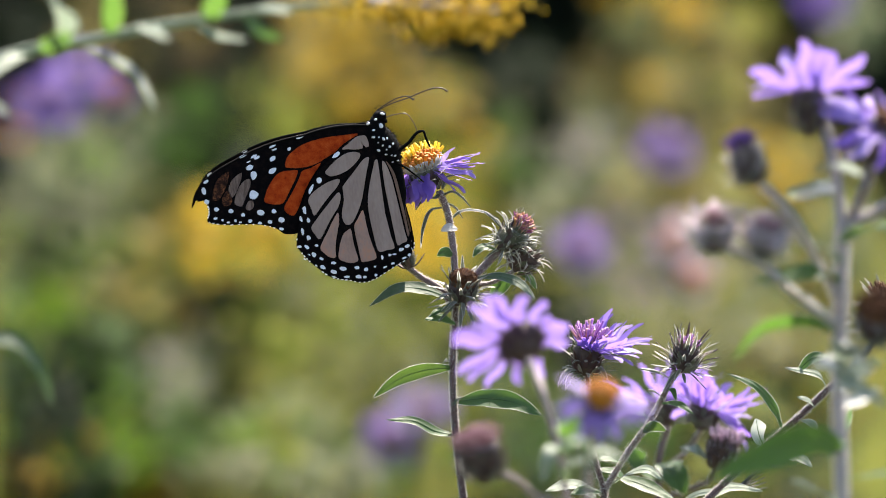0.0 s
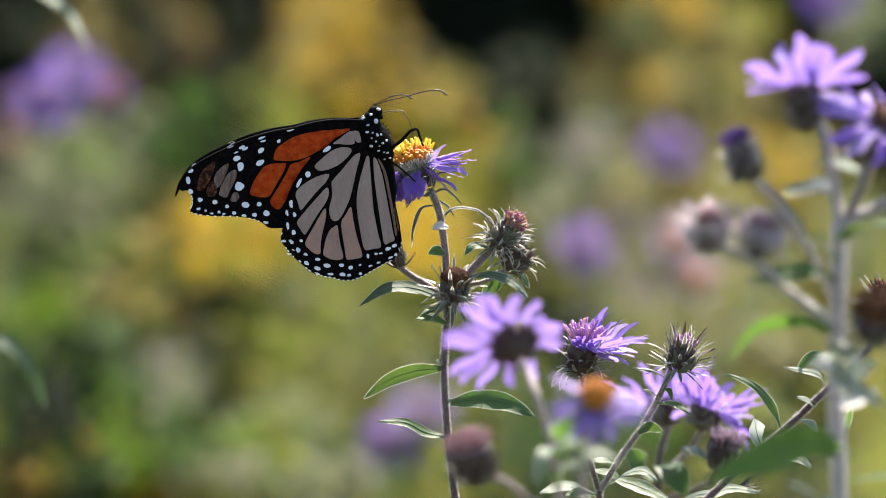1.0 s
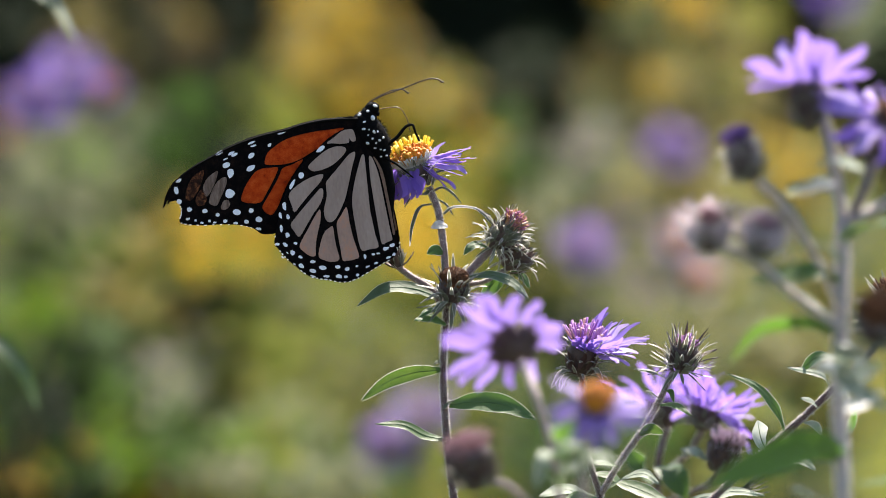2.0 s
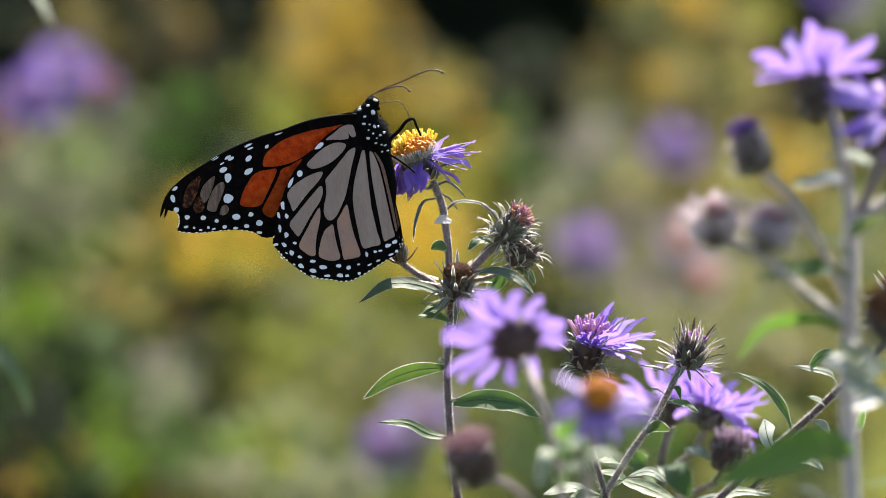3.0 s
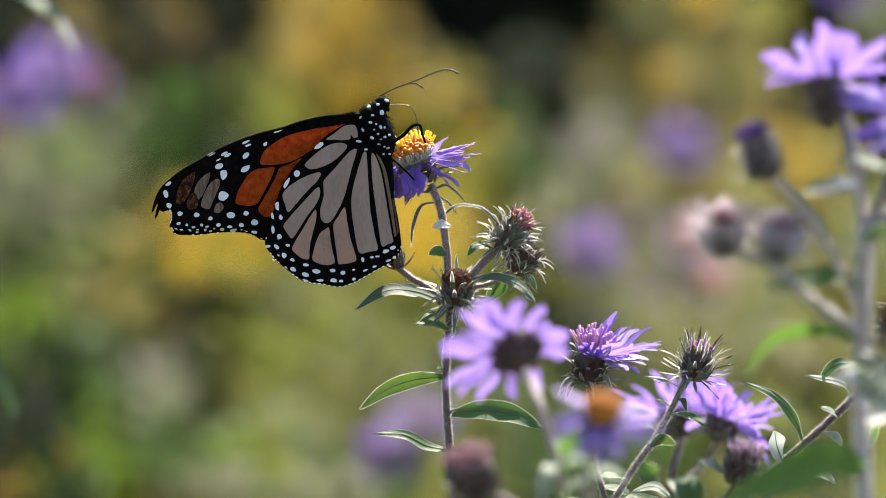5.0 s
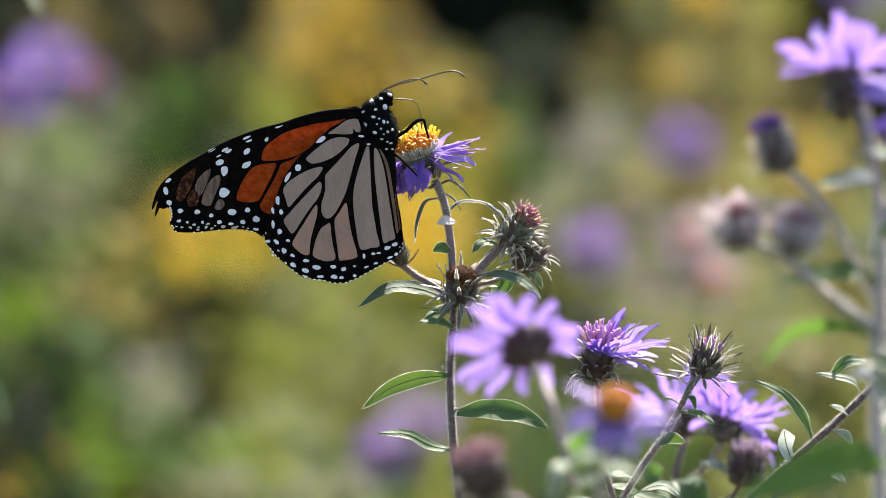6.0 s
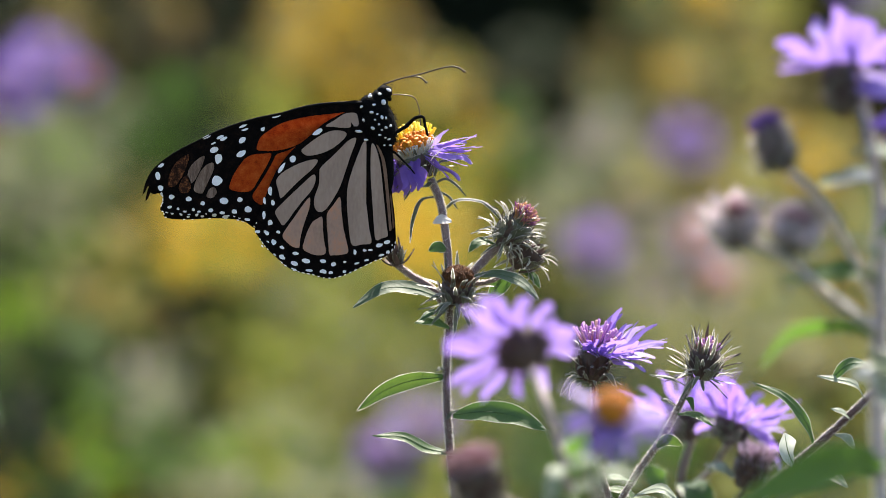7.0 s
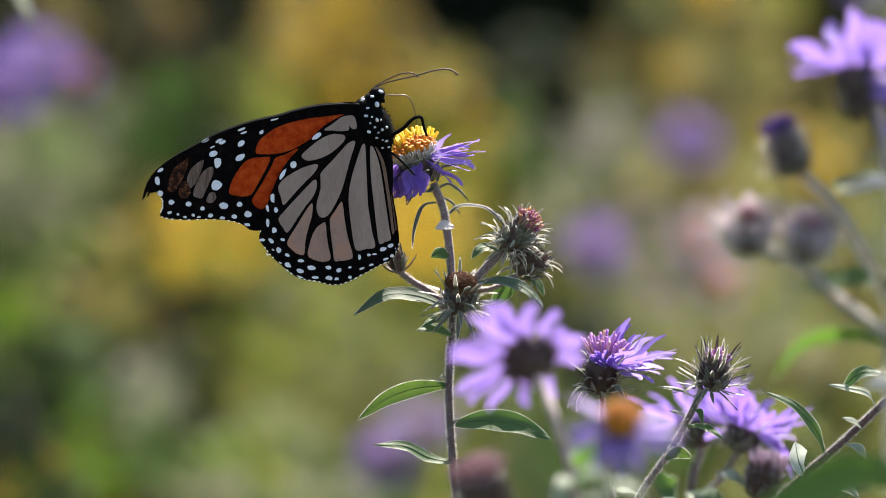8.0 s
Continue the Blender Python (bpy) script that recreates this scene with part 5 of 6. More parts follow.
for pts, w, mat in (
    ([(0.0918, -0.2537, 1.0144), (0.0857, -0.2684, 1.0184), (0.0791, -0.2685, 1.0173), (0.0713, -0.2686, 1.0158)], 0.006, LEAF), ([(0.0913, -0.2547, 1.0027), (0.0831, -0.2694, 1.0069), (0.0739, -0.2696, 1.0054), (0.0669, -0.2702, 0.9976)], 0.0028, LEAF_VIVID),
    ([(0.0923, -0.2553, 0.9961), (0.0931, -0.2849, 1.0016), (0.0902, -0.2997, 1.0055)], 0.008, LEAF_PALE), ([(0.0926, -0.2553, 0.9961), (0.0944, -0.2856, 0.9938), (0.1018, -0.301, 0.9901)], 0.005, LEAF_PALE),
    ([(0.0923, -0.2571, 0.9752), (0.084, -0.2868, 0.9808), (0.0733, -0.302, 0.9791), (0.0609, -0.3174, 0.9748)], 0.0085, LEAF_VIVID), ([(0.0926, -0.2577, 0.9687), (0.0987, -0.2725, 0.9715), (0.1061, -0.2874, 0.9733)], 0.0042, LEAF),
) + (
    ([(0.0923, -0.2583, 0.9622), (0.087, -0.2729, 0.9676), (0.0801, -0.2876, 0.9718)], 0.007, LEAF_PALE), ([(0.0926, -0.2529, 1.0236), (0.0983, -0.2825, 1.0301), (0.1044, -0.2974, 1.0314)], 0.006, LEAF),
    ([(0.0939, -0.2555, 0.9935), (0.0974, -0.2702, 0.9976), (0.1009, -0.2853, 0.9977)], 0.005, LEAF),
    ([(0.0921, -0.2555, 0.9935), (0.0885, -0.2712, 0.9976), (0.0854, -0.2813, 0.9973)], 0.0036, WHITE_DOWN), ([(0.0923, -0.256, 0.9883), (0.0948, -0.2715, 0.995), (0.0991, -0.2813, 0.9973)], 0.0045, WHITE_DOWN), ([(0.0921, -0.2562, 0.9857), (0.0961, -0.272, 0.9892), (0.1005, -0.2818, 0.9921)], 0.0034, WHITE_DOWN), ([(0.0921, -0.255, 1.0001), (0.0943, -0.271, 1), (0.0971, -0.2812, 0.9986)], 0.0042, WHITE_DOWN),
) + (
    ([(0.0926, -0.2534, 1.0183), (0.0896, -0.269, 1.0237), (0.0854, -0.2788, 1.0258)], 0.003, LEAF_PALE), ([(0.0913, -0.2519, 1.0353), (0.087, -0.2678, 1.0373), (0.0815, -0.2779, 1.0362)], 0.0028, WHITE_DOWN),
    ([(0.0873, -0.2514, 1.0406), (0.0909, -0.2663, 1.0431), (0.097, -0.2814, 1.0417)], 0.004, LEAF_PALE), ([(0.0808, -0.252, 1.034), (0.0831, -0.2667, 1.0379), (0.0892, -0.2815, 1.0404)], 0.004, LEAF_PALE),
):
    leaf(tall, pts, w, (0.05, -0.6, 0.8) if mat not in (LEAF_VIVID, WHITE_DOWN) else (0, -0.95, -0.08), mat, rim=0.00001)

# ---- the arching goldenrod branch that swings up ----
arch = thing("goldenrod_branch", (-0.1559, -0.3052, 0), "arching goldenrod branch with narrow leaves, swaying in front", "wildflower")
stem(arch, [(-0.1559, -0.3052, 0), (-0.1533, -0.3221, 0.7605), (-0.1443, -0.2995, 1.0185), (-0.121, -0.2959, 1.0598), (-0.1015, -0.295, 1.0698), (-0.0821, -0.2947, 1.0738), (-0.0588, -0.2943, 1.0781), (-0.0368, -0.294, 1.0811), (-0.0187, -0.2939, 1.083)], 0.0017, 0.0008, LEAF_PALE, hairs=0)
for pts, w, mat in (
    ([(-0.0821, -0.2948, 1.0727), (-0.0767, -0.307, 1.0713), (-0.07, -0.3193, 1.0681), (-0.0649, -0.332, 1.0601)], 0.0024, LEAF_PALE), ([(-0.0873, -0.2948, 1.0721), (-0.0857, -0.3063, 1.0788), (-0.0887, -0.3177, 1.0861), (-0.0906, -0.3174, 1.0899)], 0.0055, LEAF_PALE),
    ([(-0.0763, -0.2946, 1.0753), (-0.0754, -0.3061, 1.0813), (-0.0757, -0.3174, 1.0899)], 0.0048, LEAF), ([(-0.0918, -0.295, 1.0708), (-0.088, -0.3187, 1.0752), (-0.0845, -0.3305, 1.078)], 0.005, LEAF),
    ([(-0.0653, -0.2945, 1.0763), (-0.0674, -0.3184, 1.0786), (-0.0621, -0.3306, 1.0767)], 0.004, LEAF_PALE), ([(-0.0536, -0.2943, 1.0785), (-0.0522, -0.306, 1.0826), (-0.0494, -0.3175, 1.0886)], 0.005, LEAF),
) + (
    ([(-0.0562, -0.2944, 1.0776), (-0.0509, -0.3066, 1.0757), (-0.0443, -0.3186, 1.0758)], 0.003, LEAF_PALE), ([(-0.0458, -0.2942, 1.0798), (-0.0418, -0.3065, 1.0768), (-0.0365, -0.3186, 1.0758)], 0.003, LEAF),
    ([(-0.0938, -0.295, 1.0699), (-0.0973, -0.307, 1.0713), (-0.1047, -0.3195, 1.0655), (-0.098, -0.3321, 1.0588)], 0.0032, LEAF_PALE), ([(-0.0458, -0.2941, 1.0805), (-0.0405, -0.306, 1.0824), (-0.034, -0.3181, 1.0817)], 0.0035, LEAF_PALE),
):
    leaf(arch, pts, w, (0.05, -0.6, 0.8) if mat is not LEAF else (0, -0.95, -0.08), mat, rim=0.00001)
for c, s in (((-0.0212, -0.2939, 1.0824), 0.008), ((-0.0109, -0.294, 1.0811), 0.008), ((-0.0031, -0.2944, 1.0766), 0.006), ((0.0021, -0.2941, 1.0805), 0.009), ((0.0085, -0.2944, 1.0772), 0.007), ((0.0124, -0.2939, 1.0824), 0.009), ((-0.0057, -0.2937, 1.0856), 0.01)):
    bm = bmesh.new()
    floret_cloud(bm, c, (s, s, s * 0.7), 130, 0.0011)
    tagged(part("plume", bm, GOLD_BRIGHT, arch), kind="stuff")
bm = bmesh.new()
tube(bm, [(-0.0187, -0.2939, 1.083), (-0.0057, -0.294, 1.082), (0.0124, -0.2941, 1.0805)], 0.0012, 0.0006, 6, 5)
part("stem_tip", bm, STEM_PALE, arch)

blade_near = thing("grass_blade", (-0.1093, -0.3052, 0), "curved pale grass blade close to the eye", "grass")
leaf(blade_near, [(-0.1093, -0.3052, 0), (-0.1171, -0.3119, 0.8766), (-0.1093, -0.3009, 1.0031), (-0.099, -0.3007, 1.0056), (-0.0925, -0.3012, 0.9992), (-0.0892, -0.302, 0.9901)], 0.004, (0.05, -0.6, 0.8), LEAF_GREY, rim=0.00001)

# ---- the butterfly ----


def flat_prism(outline, thick, steps=4):
    """A thin plate in x, z (millimetres in, metres out) with rounded outline."""
    bm = bmesh.new()
    line = ring_closed([(x / 1000, 0, z / 1000) for x, z in outline], steps) if steps > 1 else [Vector((x / 1000, 0, z / 1000)) for x, z in outline]
    front = [bm.verts.new(p - Vector((0, thick / 2, 0))) for p in line]
    rear = [bm.verts.new(p + Vector((0, thick / 2, 0))) for p in line]
    f = bm.faces.new(front)
    g = bm.faces.new(rear[::-1])
    n = len(line)
    for k in range(n):
        bm.faces.new((front[k], rear[k], rear[(k + 1) % n], front[(k + 1) % n]))
    bmesh.ops.triangulate(bm, faces=[f, g])
    bmesh.ops.recalc_face_normals(bm, faces=bm.faces)
    return bm


def grown(outline, by):
    """The outline moved outwards by some millimetres."""
    n, out = len(outline), []
    area = sum(a[0] * b[1] - b[0] * a[1] for a, b in zip(outline, outline[1:] + outline[:1]))
    for k in range(n):
        a, b, c = Vector(outline[k - 1]), Vector(outline[k]), Vector(outline[(k + 1) % n])
        d = ((b - a).normalized() + (c - b).normalized()).normalized()
        out.append((b.x + d.y * by * (1 if area > 0 else -1), b.y - d.x * by * (1 if area > 0 else -1)))
    return out


def holed_prism(outline, holes, thick, steps=3):
    """A thin plate in x, z with rounded outline and openings for the cells."""
    bm = bmesh.new()
    rings = [ring_closed([(x / 1000, 0, z / 1000) for x, z in ring], steps) for ring in (outline, *holes)]
    sheets = []
    for y in (-thick / 2, thick / 2):
        edges, made = [], []
        for ring in rings:
            verts = [bm.verts.new(p + Vector((0, y, 0))) for p in ring]
            edges += [bm.edges.new((a, b)) for a, b in zip(verts, verts[1:] + verts[:1])]
            made.append(verts)
        bmesh.ops.triangle_fill(bm, use_beauty=True, use_dissolve=False, edges=edges, normal=(0, 1, 0))
        sheets.append(made)
    for a, b in zip(*sheets):
        for k in range(len(a)):
            n = (k + 1) % len(a)
            bm.faces.new((a[k], b[k], b[n], a[n]))
    bmesh.ops.recalc_face_normals(bm, faces=bm.faces)
    return bm


def spot_prism(x, z, w, h, slant, thick):
    a = radians(slant)
    pts = []
    for k in range(7):
        t = 6.283 * k / 7
        r = random.uniform(0.8, 1.22)
        u, v = w * r * math.cos(t), h * r * math.sin(t)
        pts.append((x + u * math.cos(a) - v * math.sin(a), z + u * math.sin(a) + v * math.cos(a)))
    return flat_prism(pts, thick, 2)


HIND_EDGE = [(-3.96, 3.43), (-6.57, 3.55), (-8.8, 2.68), (-10.91, 1.56), (-12.77, 0.19), (-14.64, -1.56), (-16.37, -2.93), (-18.24, -4.42), (-20.1, -6.42), (-21.71, -8.66), (-22.95, -10.9), (-23.95, -13.27), (-24.82, -15.64), (-25.81, -18.26), (-26.55, -20.62), (-26.93, -22.62), (-25.93, -24.24), (-24.94, -25.73), (-23.7, -27.1), (-22.08, -28.6), (-20.47, -30.09), (-18.73, -31.22), (-16.62, -31.84), (-14.39, -32.21), (-12.15, -32.96), (-9.67, -33.08), (-7.44, -32.46), (-5.2, -31.46), (-2.84, -30.34), (-0.73, -29.35), (1.5, -28.47), (2.99, -27.1), (3.36, -25.11), (3.36, -22.62), (3.24, -19.75), (2.87, -16.01), (2.62, -12.27), (2.25, -9.16), (1.75, -6.67), (0.76, -4.42), (-0.48, -2.43), (-2.22, -0.44)]
FORE_EDGE = [(-3.46, 5.55), (-8.43, 5.55), (-12.15, 5.3), (-15.26, 4.8), (-18.36, 4.05), (-20.84, 3.3), (-23.33, 2.8), (-25.81, 2.31), (-28.29, 1.68), (-30.77, 0.93), (-33.26, 0.06), (-35.74, -0.93), (-38.22, -2.18), (-40.71, -3.43), (-43.19, -4.67), (-45.67, -6.17), (-47.53, -7.54), (-49.15, -9.03), (-50.39, -10.9), (-51.13, -12.65), (-51.63, -14.77), (-50.88, -13.89), (-50.39, -12.9), (-49.64, -13.27), (-48.4, -13.02), (-47.66, -13.89), (-47.16, -14.89), (-47.16, -16.39), (-47.66, -17.51), (-47.53, -18.38), (-45.67, -18.88), (-41.95, -19.13), (-38.22, -19), (-34.5, -19.13), (-31.77, -19.5), (-29.53, -20.25), (-27.05, -21.62), (-20.84, -20.13), (-13.39, -12.27), (-5.95, -3.55), (-2.22, 0.06)]
HIND_CELLS = []
HIND_CELLS.append([(-11.41, 0.44), (-9.42, 1.68), (-7.56, 2.93), (-6.19, 3.3), (-4.7, 3.18), (-4.21, 1.81), (-4.21, 0.56), (-5.08, 0.44), (-5.7, 1.31), (-6.07, 2.31), (-6.07, 1.18), (-5.95, 0.19), (-7.93, 0.06), (-9.67, 0.31)])
HIND_CELLS.append([(-16.62, -4.8), (-14.88, -3.3), (-13.15, -2.06), (-11.28, -1.06), (-9.42, -0.56), (-7.68, -0.69), (-6.82, -1.18), (-7.19, -2.18), (-8.68, -3.55), (-10.54, -4.8), (-12.77, -5.67), (-15.13, -6.04), (-16.13, -5.67)])
HIND_CELLS.append([(-12.65, -9.03), (-11.41, -7.66), (-9.67, -6.04), (-7.93, -4.3), (-6.19, -2.68), (-4.7, -2.18), (-4.95, -3.55), (-5.82, -5.79), (-6.69, -8.41), (-7.56, -11.03), (-8.43, -13.27), (-9.67, -15.51), (-11.04, -17.51), (-12.15, -18.38), (-13.27, -18.26), (-13.89, -16.89), (-13.77, -15.14), (-13.15, -13.4), (-12.65, -11.65), (-12.53, -10.28)])
HIND_CELLS.append([(-22.21, -11.53), (-20.97, -9.91), (-18.98, -8.66), (-16.5, -7.54), (-13.89, -6.92), (-13.15, -7.29), (-14.26, -8.91), (-16.13, -10.53), (-17.86, -12.15), (-19.6, -13.89), (-21.22, -15.39), (-21.71, -13.65)])
HIND_CELLS.append([(-22.46, -18.38), (-21.09, -16.76), (-19.35, -15.02), (-17.49, -13.27), (-15.63, -11.53), (-14.14, -10.28), (-13.64, -10.65), (-13.77, -12.15), (-14.76, -14.02), (-16.5, -16.01), (-18.24, -18.26), (-19.85, -20.5), (-20.84, -21.37), (-21.71, -20.13)])
HIND_CELLS.append([(-20.84, -23.74), (-19.85, -21.87), (-18.24, -19.63), (-16.5, -17.13), (-14.88, -15.27), (-15.01, -17.63), (-15.75, -19.88), (-16.5, -22.12), (-16.99, -24.36), (-17.24, -26.23), (-18.61, -26.11), (-19.85, -25.11)])
HIND_CELLS.append([(-16.37, -26.48), (-15.88, -24.24), (-15.13, -22.24), (-14.14, -20.62), (-13.02, -19.88), (-12.15, -19.63), (-12.03, -22.12), (-11.78, -24.74), (-11.41, -27.48), (-13.15, -27.98), (-15.01, -27.48)])
HIND_CELLS.append([(-11.04, -18.88), (-9.79, -17.13), (-8.43, -15.27), (-8.06, -16.14), (-7.93, -18.51), (-7.68, -21.12), (-7.06, -24.11), (-6.44, -27.23), (-7.93, -27.85), (-9.67, -27.98), (-10.54, -27.73), (-10.79, -24.74), (-11.04, -21.62)])
HIND_CELLS.append([(-3.09, -3.18), (-2.47, -3.18), (-2.47, -6.04), (-2.47, -9.16), (-2.59, -12.27), (-2.59, -15.39), (-2.22, -18.88), (-1.85, -22.24), (-1.35, -25.23), (-3.34, -25.61), (-5.45, -25.86), (-6.07, -23.86), (-6.32, -21.37), (-6.57, -18.51), (-6.69, -15.39), (-6.44, -12.65), (-5.7, -9.91), (-4.83, -7.41), (-3.84, -4.92)])
HIND_CELLS.append([(-1.35, -3.93), (-0.73, -3.68), (-0.11, -5.17), (0.51, -7.66), (0.88, -10.41), (1.25, -14.14), (1.63, -17.88), (2, -21.62), (2.25, -23.74), (1.01, -24.24), (-0.36, -24.61), (-0.73, -21.62), (-0.98, -17.88), (-1.23, -14.14), (-1.48, -9.16)])
HIND_CELLS.append([(-0.24, -3.68), (0.51, -4.42), (1.5, -6.67), (2, -9.16), (2.37, -12.9), (2.74, -16.64), (2.99, -20.37), (3.12, -22.24), (2.62, -22.62), (2.37, -19.75), (2, -16.01), (1.63, -12.27), (1.25, -9.16), (0.76, -6.42)])
FORE_CELLS = []
FORE_CELLS.append([(-26.43, -4.8), (-26.06, -2.93), (-25.19, -1.68), (-23.82, -0.69), (-22.08, 0.44), (-19.6, 1.43), (-16.5, 2.18), (-13.39, 2.68), (-9.67, 3.05), (-6.94, 3.3), (-8.43, 1.68), (-12.15, -0.69), (-15.26, -2.43), (-17.74, -3.8), (-20.22, -4.67), (-22.71, -5.05), (-24.82, -5.05)])
FORE_CELLS.append([(-32.51, -13.27), (-32.02, -11.4), (-31.15, -9.66), (-30.03, -8.04), (-28.79, -6.67), (-27.05, -5.92), (-25.06, -5.79), (-23.33, -5.79), (-24.07, -7.79), (-25.19, -9.78), (-26.43, -11.9), (-27.67, -13.77), (-29.53, -14.14), (-31.4, -13.89)])
FORE_CELLS.append([(-27.42, -15.02), (-26.31, -13.15), (-25.06, -11.15), (-23.82, -9.16), (-22.83, -7.29), (-22.08, -5.92), (-19.85, -5.17), (-17.12, -3.93), (-18.98, -6.42), (-20.84, -9.16), (-22.33, -11.9), (-23.57, -14.77), (-25.06, -16.89), (-26.68, -16.39)])
FORE_WINDOWS = []
FORE_WINDOWS.append([(-45.92, -12.65), (-45.67, -10.65), (-44.93, -8.91), (-43.81, -7.41), (-42.44, -6.42), (-41.45, -6.04), (-41.82, -7.91), (-42.57, -9.78), (-43.44, -11.4), (-44.68, -12.9)])
FORE_WINDOWS.append([(-43.56, -13.4), (-42.94, -11.65), (-41.95, -10.65), (-41.33, -11.4), (-41.08, -12.9), (-41.7, -14.14), (-42.94, -14.27)])
FORE_WINDOWS.append([(-41.7, -10.65), (-41.2, -8.91), (-40.21, -7.66), (-38.97, -6.67), (-37.97, -6.29), (-38.47, -8.16), (-39.22, -9.78), (-40.08, -11.4), (-41.08, -12.27)])
FORE_WINDOWS.append([(-40.33, -13.52), (-39.71, -11.4), (-38.6, -9.41), (-37.35, -8.16), (-36.11, -7.79), (-35.99, -9.16), (-36.86, -11.15), (-37.73, -12.9), (-38.47, -14.39), (-39.71, -14.27)])
FORE_WINDOWS.append([(-37.48, -14.77), (-36.73, -13.4), (-35.74, -13.27), (-35.37, -14.39), (-36.24, -15.39), (-37.23, -15.39)])
HIND_SPOTS = []
HIND_SPOTS.append([(-13.02, -0.81, 1.49, 0.62, 38), (-18.61, -6.79, 0.74, 0.81, -60), (-21.09, -8.79, 1.49, 0.56, 55), (-23.57, -13.89, 0.5, 1.12, -4), (-22.95, -16.51, 0.5, 0.74, 0), (-24.82, -16.01, 0.37, 0.87, 0), (-24.94, -19.13, 0.5, 0.99, 0)])
HIND_SPOTS.append([(-23.57, -20.75, 0.62, 0.74, -20), (-21.84, -22.87, 0.5, 0.37, -10), (-24.44, -22.99, 0.74, 0.5, -50), (-26.31, -22.74, 0.62, 0.37, 0), (-22.83, -25.11, 0.68, 0.68, -40), (-20.97, -26.23, 0.62, 0.37, -20), (-17.99, -27.6, 0.74, 0.37, -5), (-22.58, -27.85, 0.37, 0.25, -40)])
HIND_SPOTS.append([(-20.97, -28.35, 0.87, 0.56, -40), (-18.24, -29.84, 0.87, 0.56, -25), (-15.75, -29.22, 0.99, 0.5, -10), (-12.03, -29.35, 0.74, 0.5, -5), (-9.67, -29.97, 0.74, 0.5, 10), (-15.01, -31.34, 0.87, 0.37, 0), (-11.91, -31.59, 0.87, 0.5, -5), (-10.29, -31.84, 0.62, 0.37, 10)])
HIND_SPOTS.append([(-7.31, -31.59, 0.5, 0.37, 10), (-4.95, -27.35, 0.37, 0.62, 10), (-2.84, -26.98, 0.5, 0.37, 10), (-1.6, -26.85, 0.62, 0.25, 0), (0.38, -25.86, 0.87, 0.5, 20), (2.12, -25.11, 0.74, 0.5, 10), (2.25, -27.35, 0.5, 0.37, 20), (0.88, -27.98, 0.87, 0.27, 15)])
HIND_SPOTS.append([(-2.35, -29.1, 0.62, 0.25, 10), (-7.19, -29.47, 0.37, 0.25, 20), (-4.58, -29.84, 0.74, 0.25, 20), (-25.31, -25.98, 0.37, 0.2, -40), (-24.07, -24.99, 0.37, 0.2, -40), (-18.36, -31.09, 0.74, 0.22, -20)])
FORE_SPOTS = []
FORE_SPOTS.append([(-47.53, -8.29, 0.87, 0.43, 40), (-48.28, -10.65, 0.62, 0.99, 8), (-47.66, -13.27, 0.62, 0.74, 20), (-45.17, -15.27, 0.68, 0.62, 0), (-41.45, -15.76, 0.74, 0.62, 0), (-38.35, -16.64, 0.62, 0.5, 0), (-33.75, -16.14, 0.99, 0.74, 0), (-30.28, -15.89, 0.74, 0.62, 0)])
FORE_SPOTS.append([(-28.42, -18.01, 0.87, 0.74, 0), (-34.13, -18.75, 0.74, 0.37, 0), (-31.4, -18.51, 0.62, 0.5, 0), (-36.61, -18.26, 0.56, 0.5, 0), (-40.46, -18.13, 0.37, 0.37, 0), (-45.67, -17.51, 0.62, 0.37, 20), (-43.81, -17.88, 0.37, 0.37, 0), (-28.54, -20.25, 0.74, 0.37, -10)])
FORE_SPOTS.append([(-37.48, -2.06, 0.99, 0.37, 22), (-34.5, -2.06, 1.12, 0.37, 25), (-33.75, -2.43, 0.87, 0.37, 20), (-29.53, 0.31, 0.99, 0.32, 22), (-29.16, -0.44, 0.87, 0.25, 15), (-22.08, 2.55, 1.12, 0.35, 18), (-25.19, -0.31, 0.62, 0.43, 50), (-29.66, -2.68, 1.12, 0.74, 35)])
FORE_SPOTS.append([(-29.91, -5.79, 1.24, 0.74, 38), (-35.86, -4.8, 1.12, 0.74, 20), (-34.87, -6.79, 0.87, 1.24, -8), (-35.24, -11.78, 1.24, 1.24, 10), (-39.22, -18.51, 0.5, 0.25, 0), (-42.32, -18.51, 0.5, 0.25, 0), (-35.99, -3.43, 0.62, 0.19, 25)])


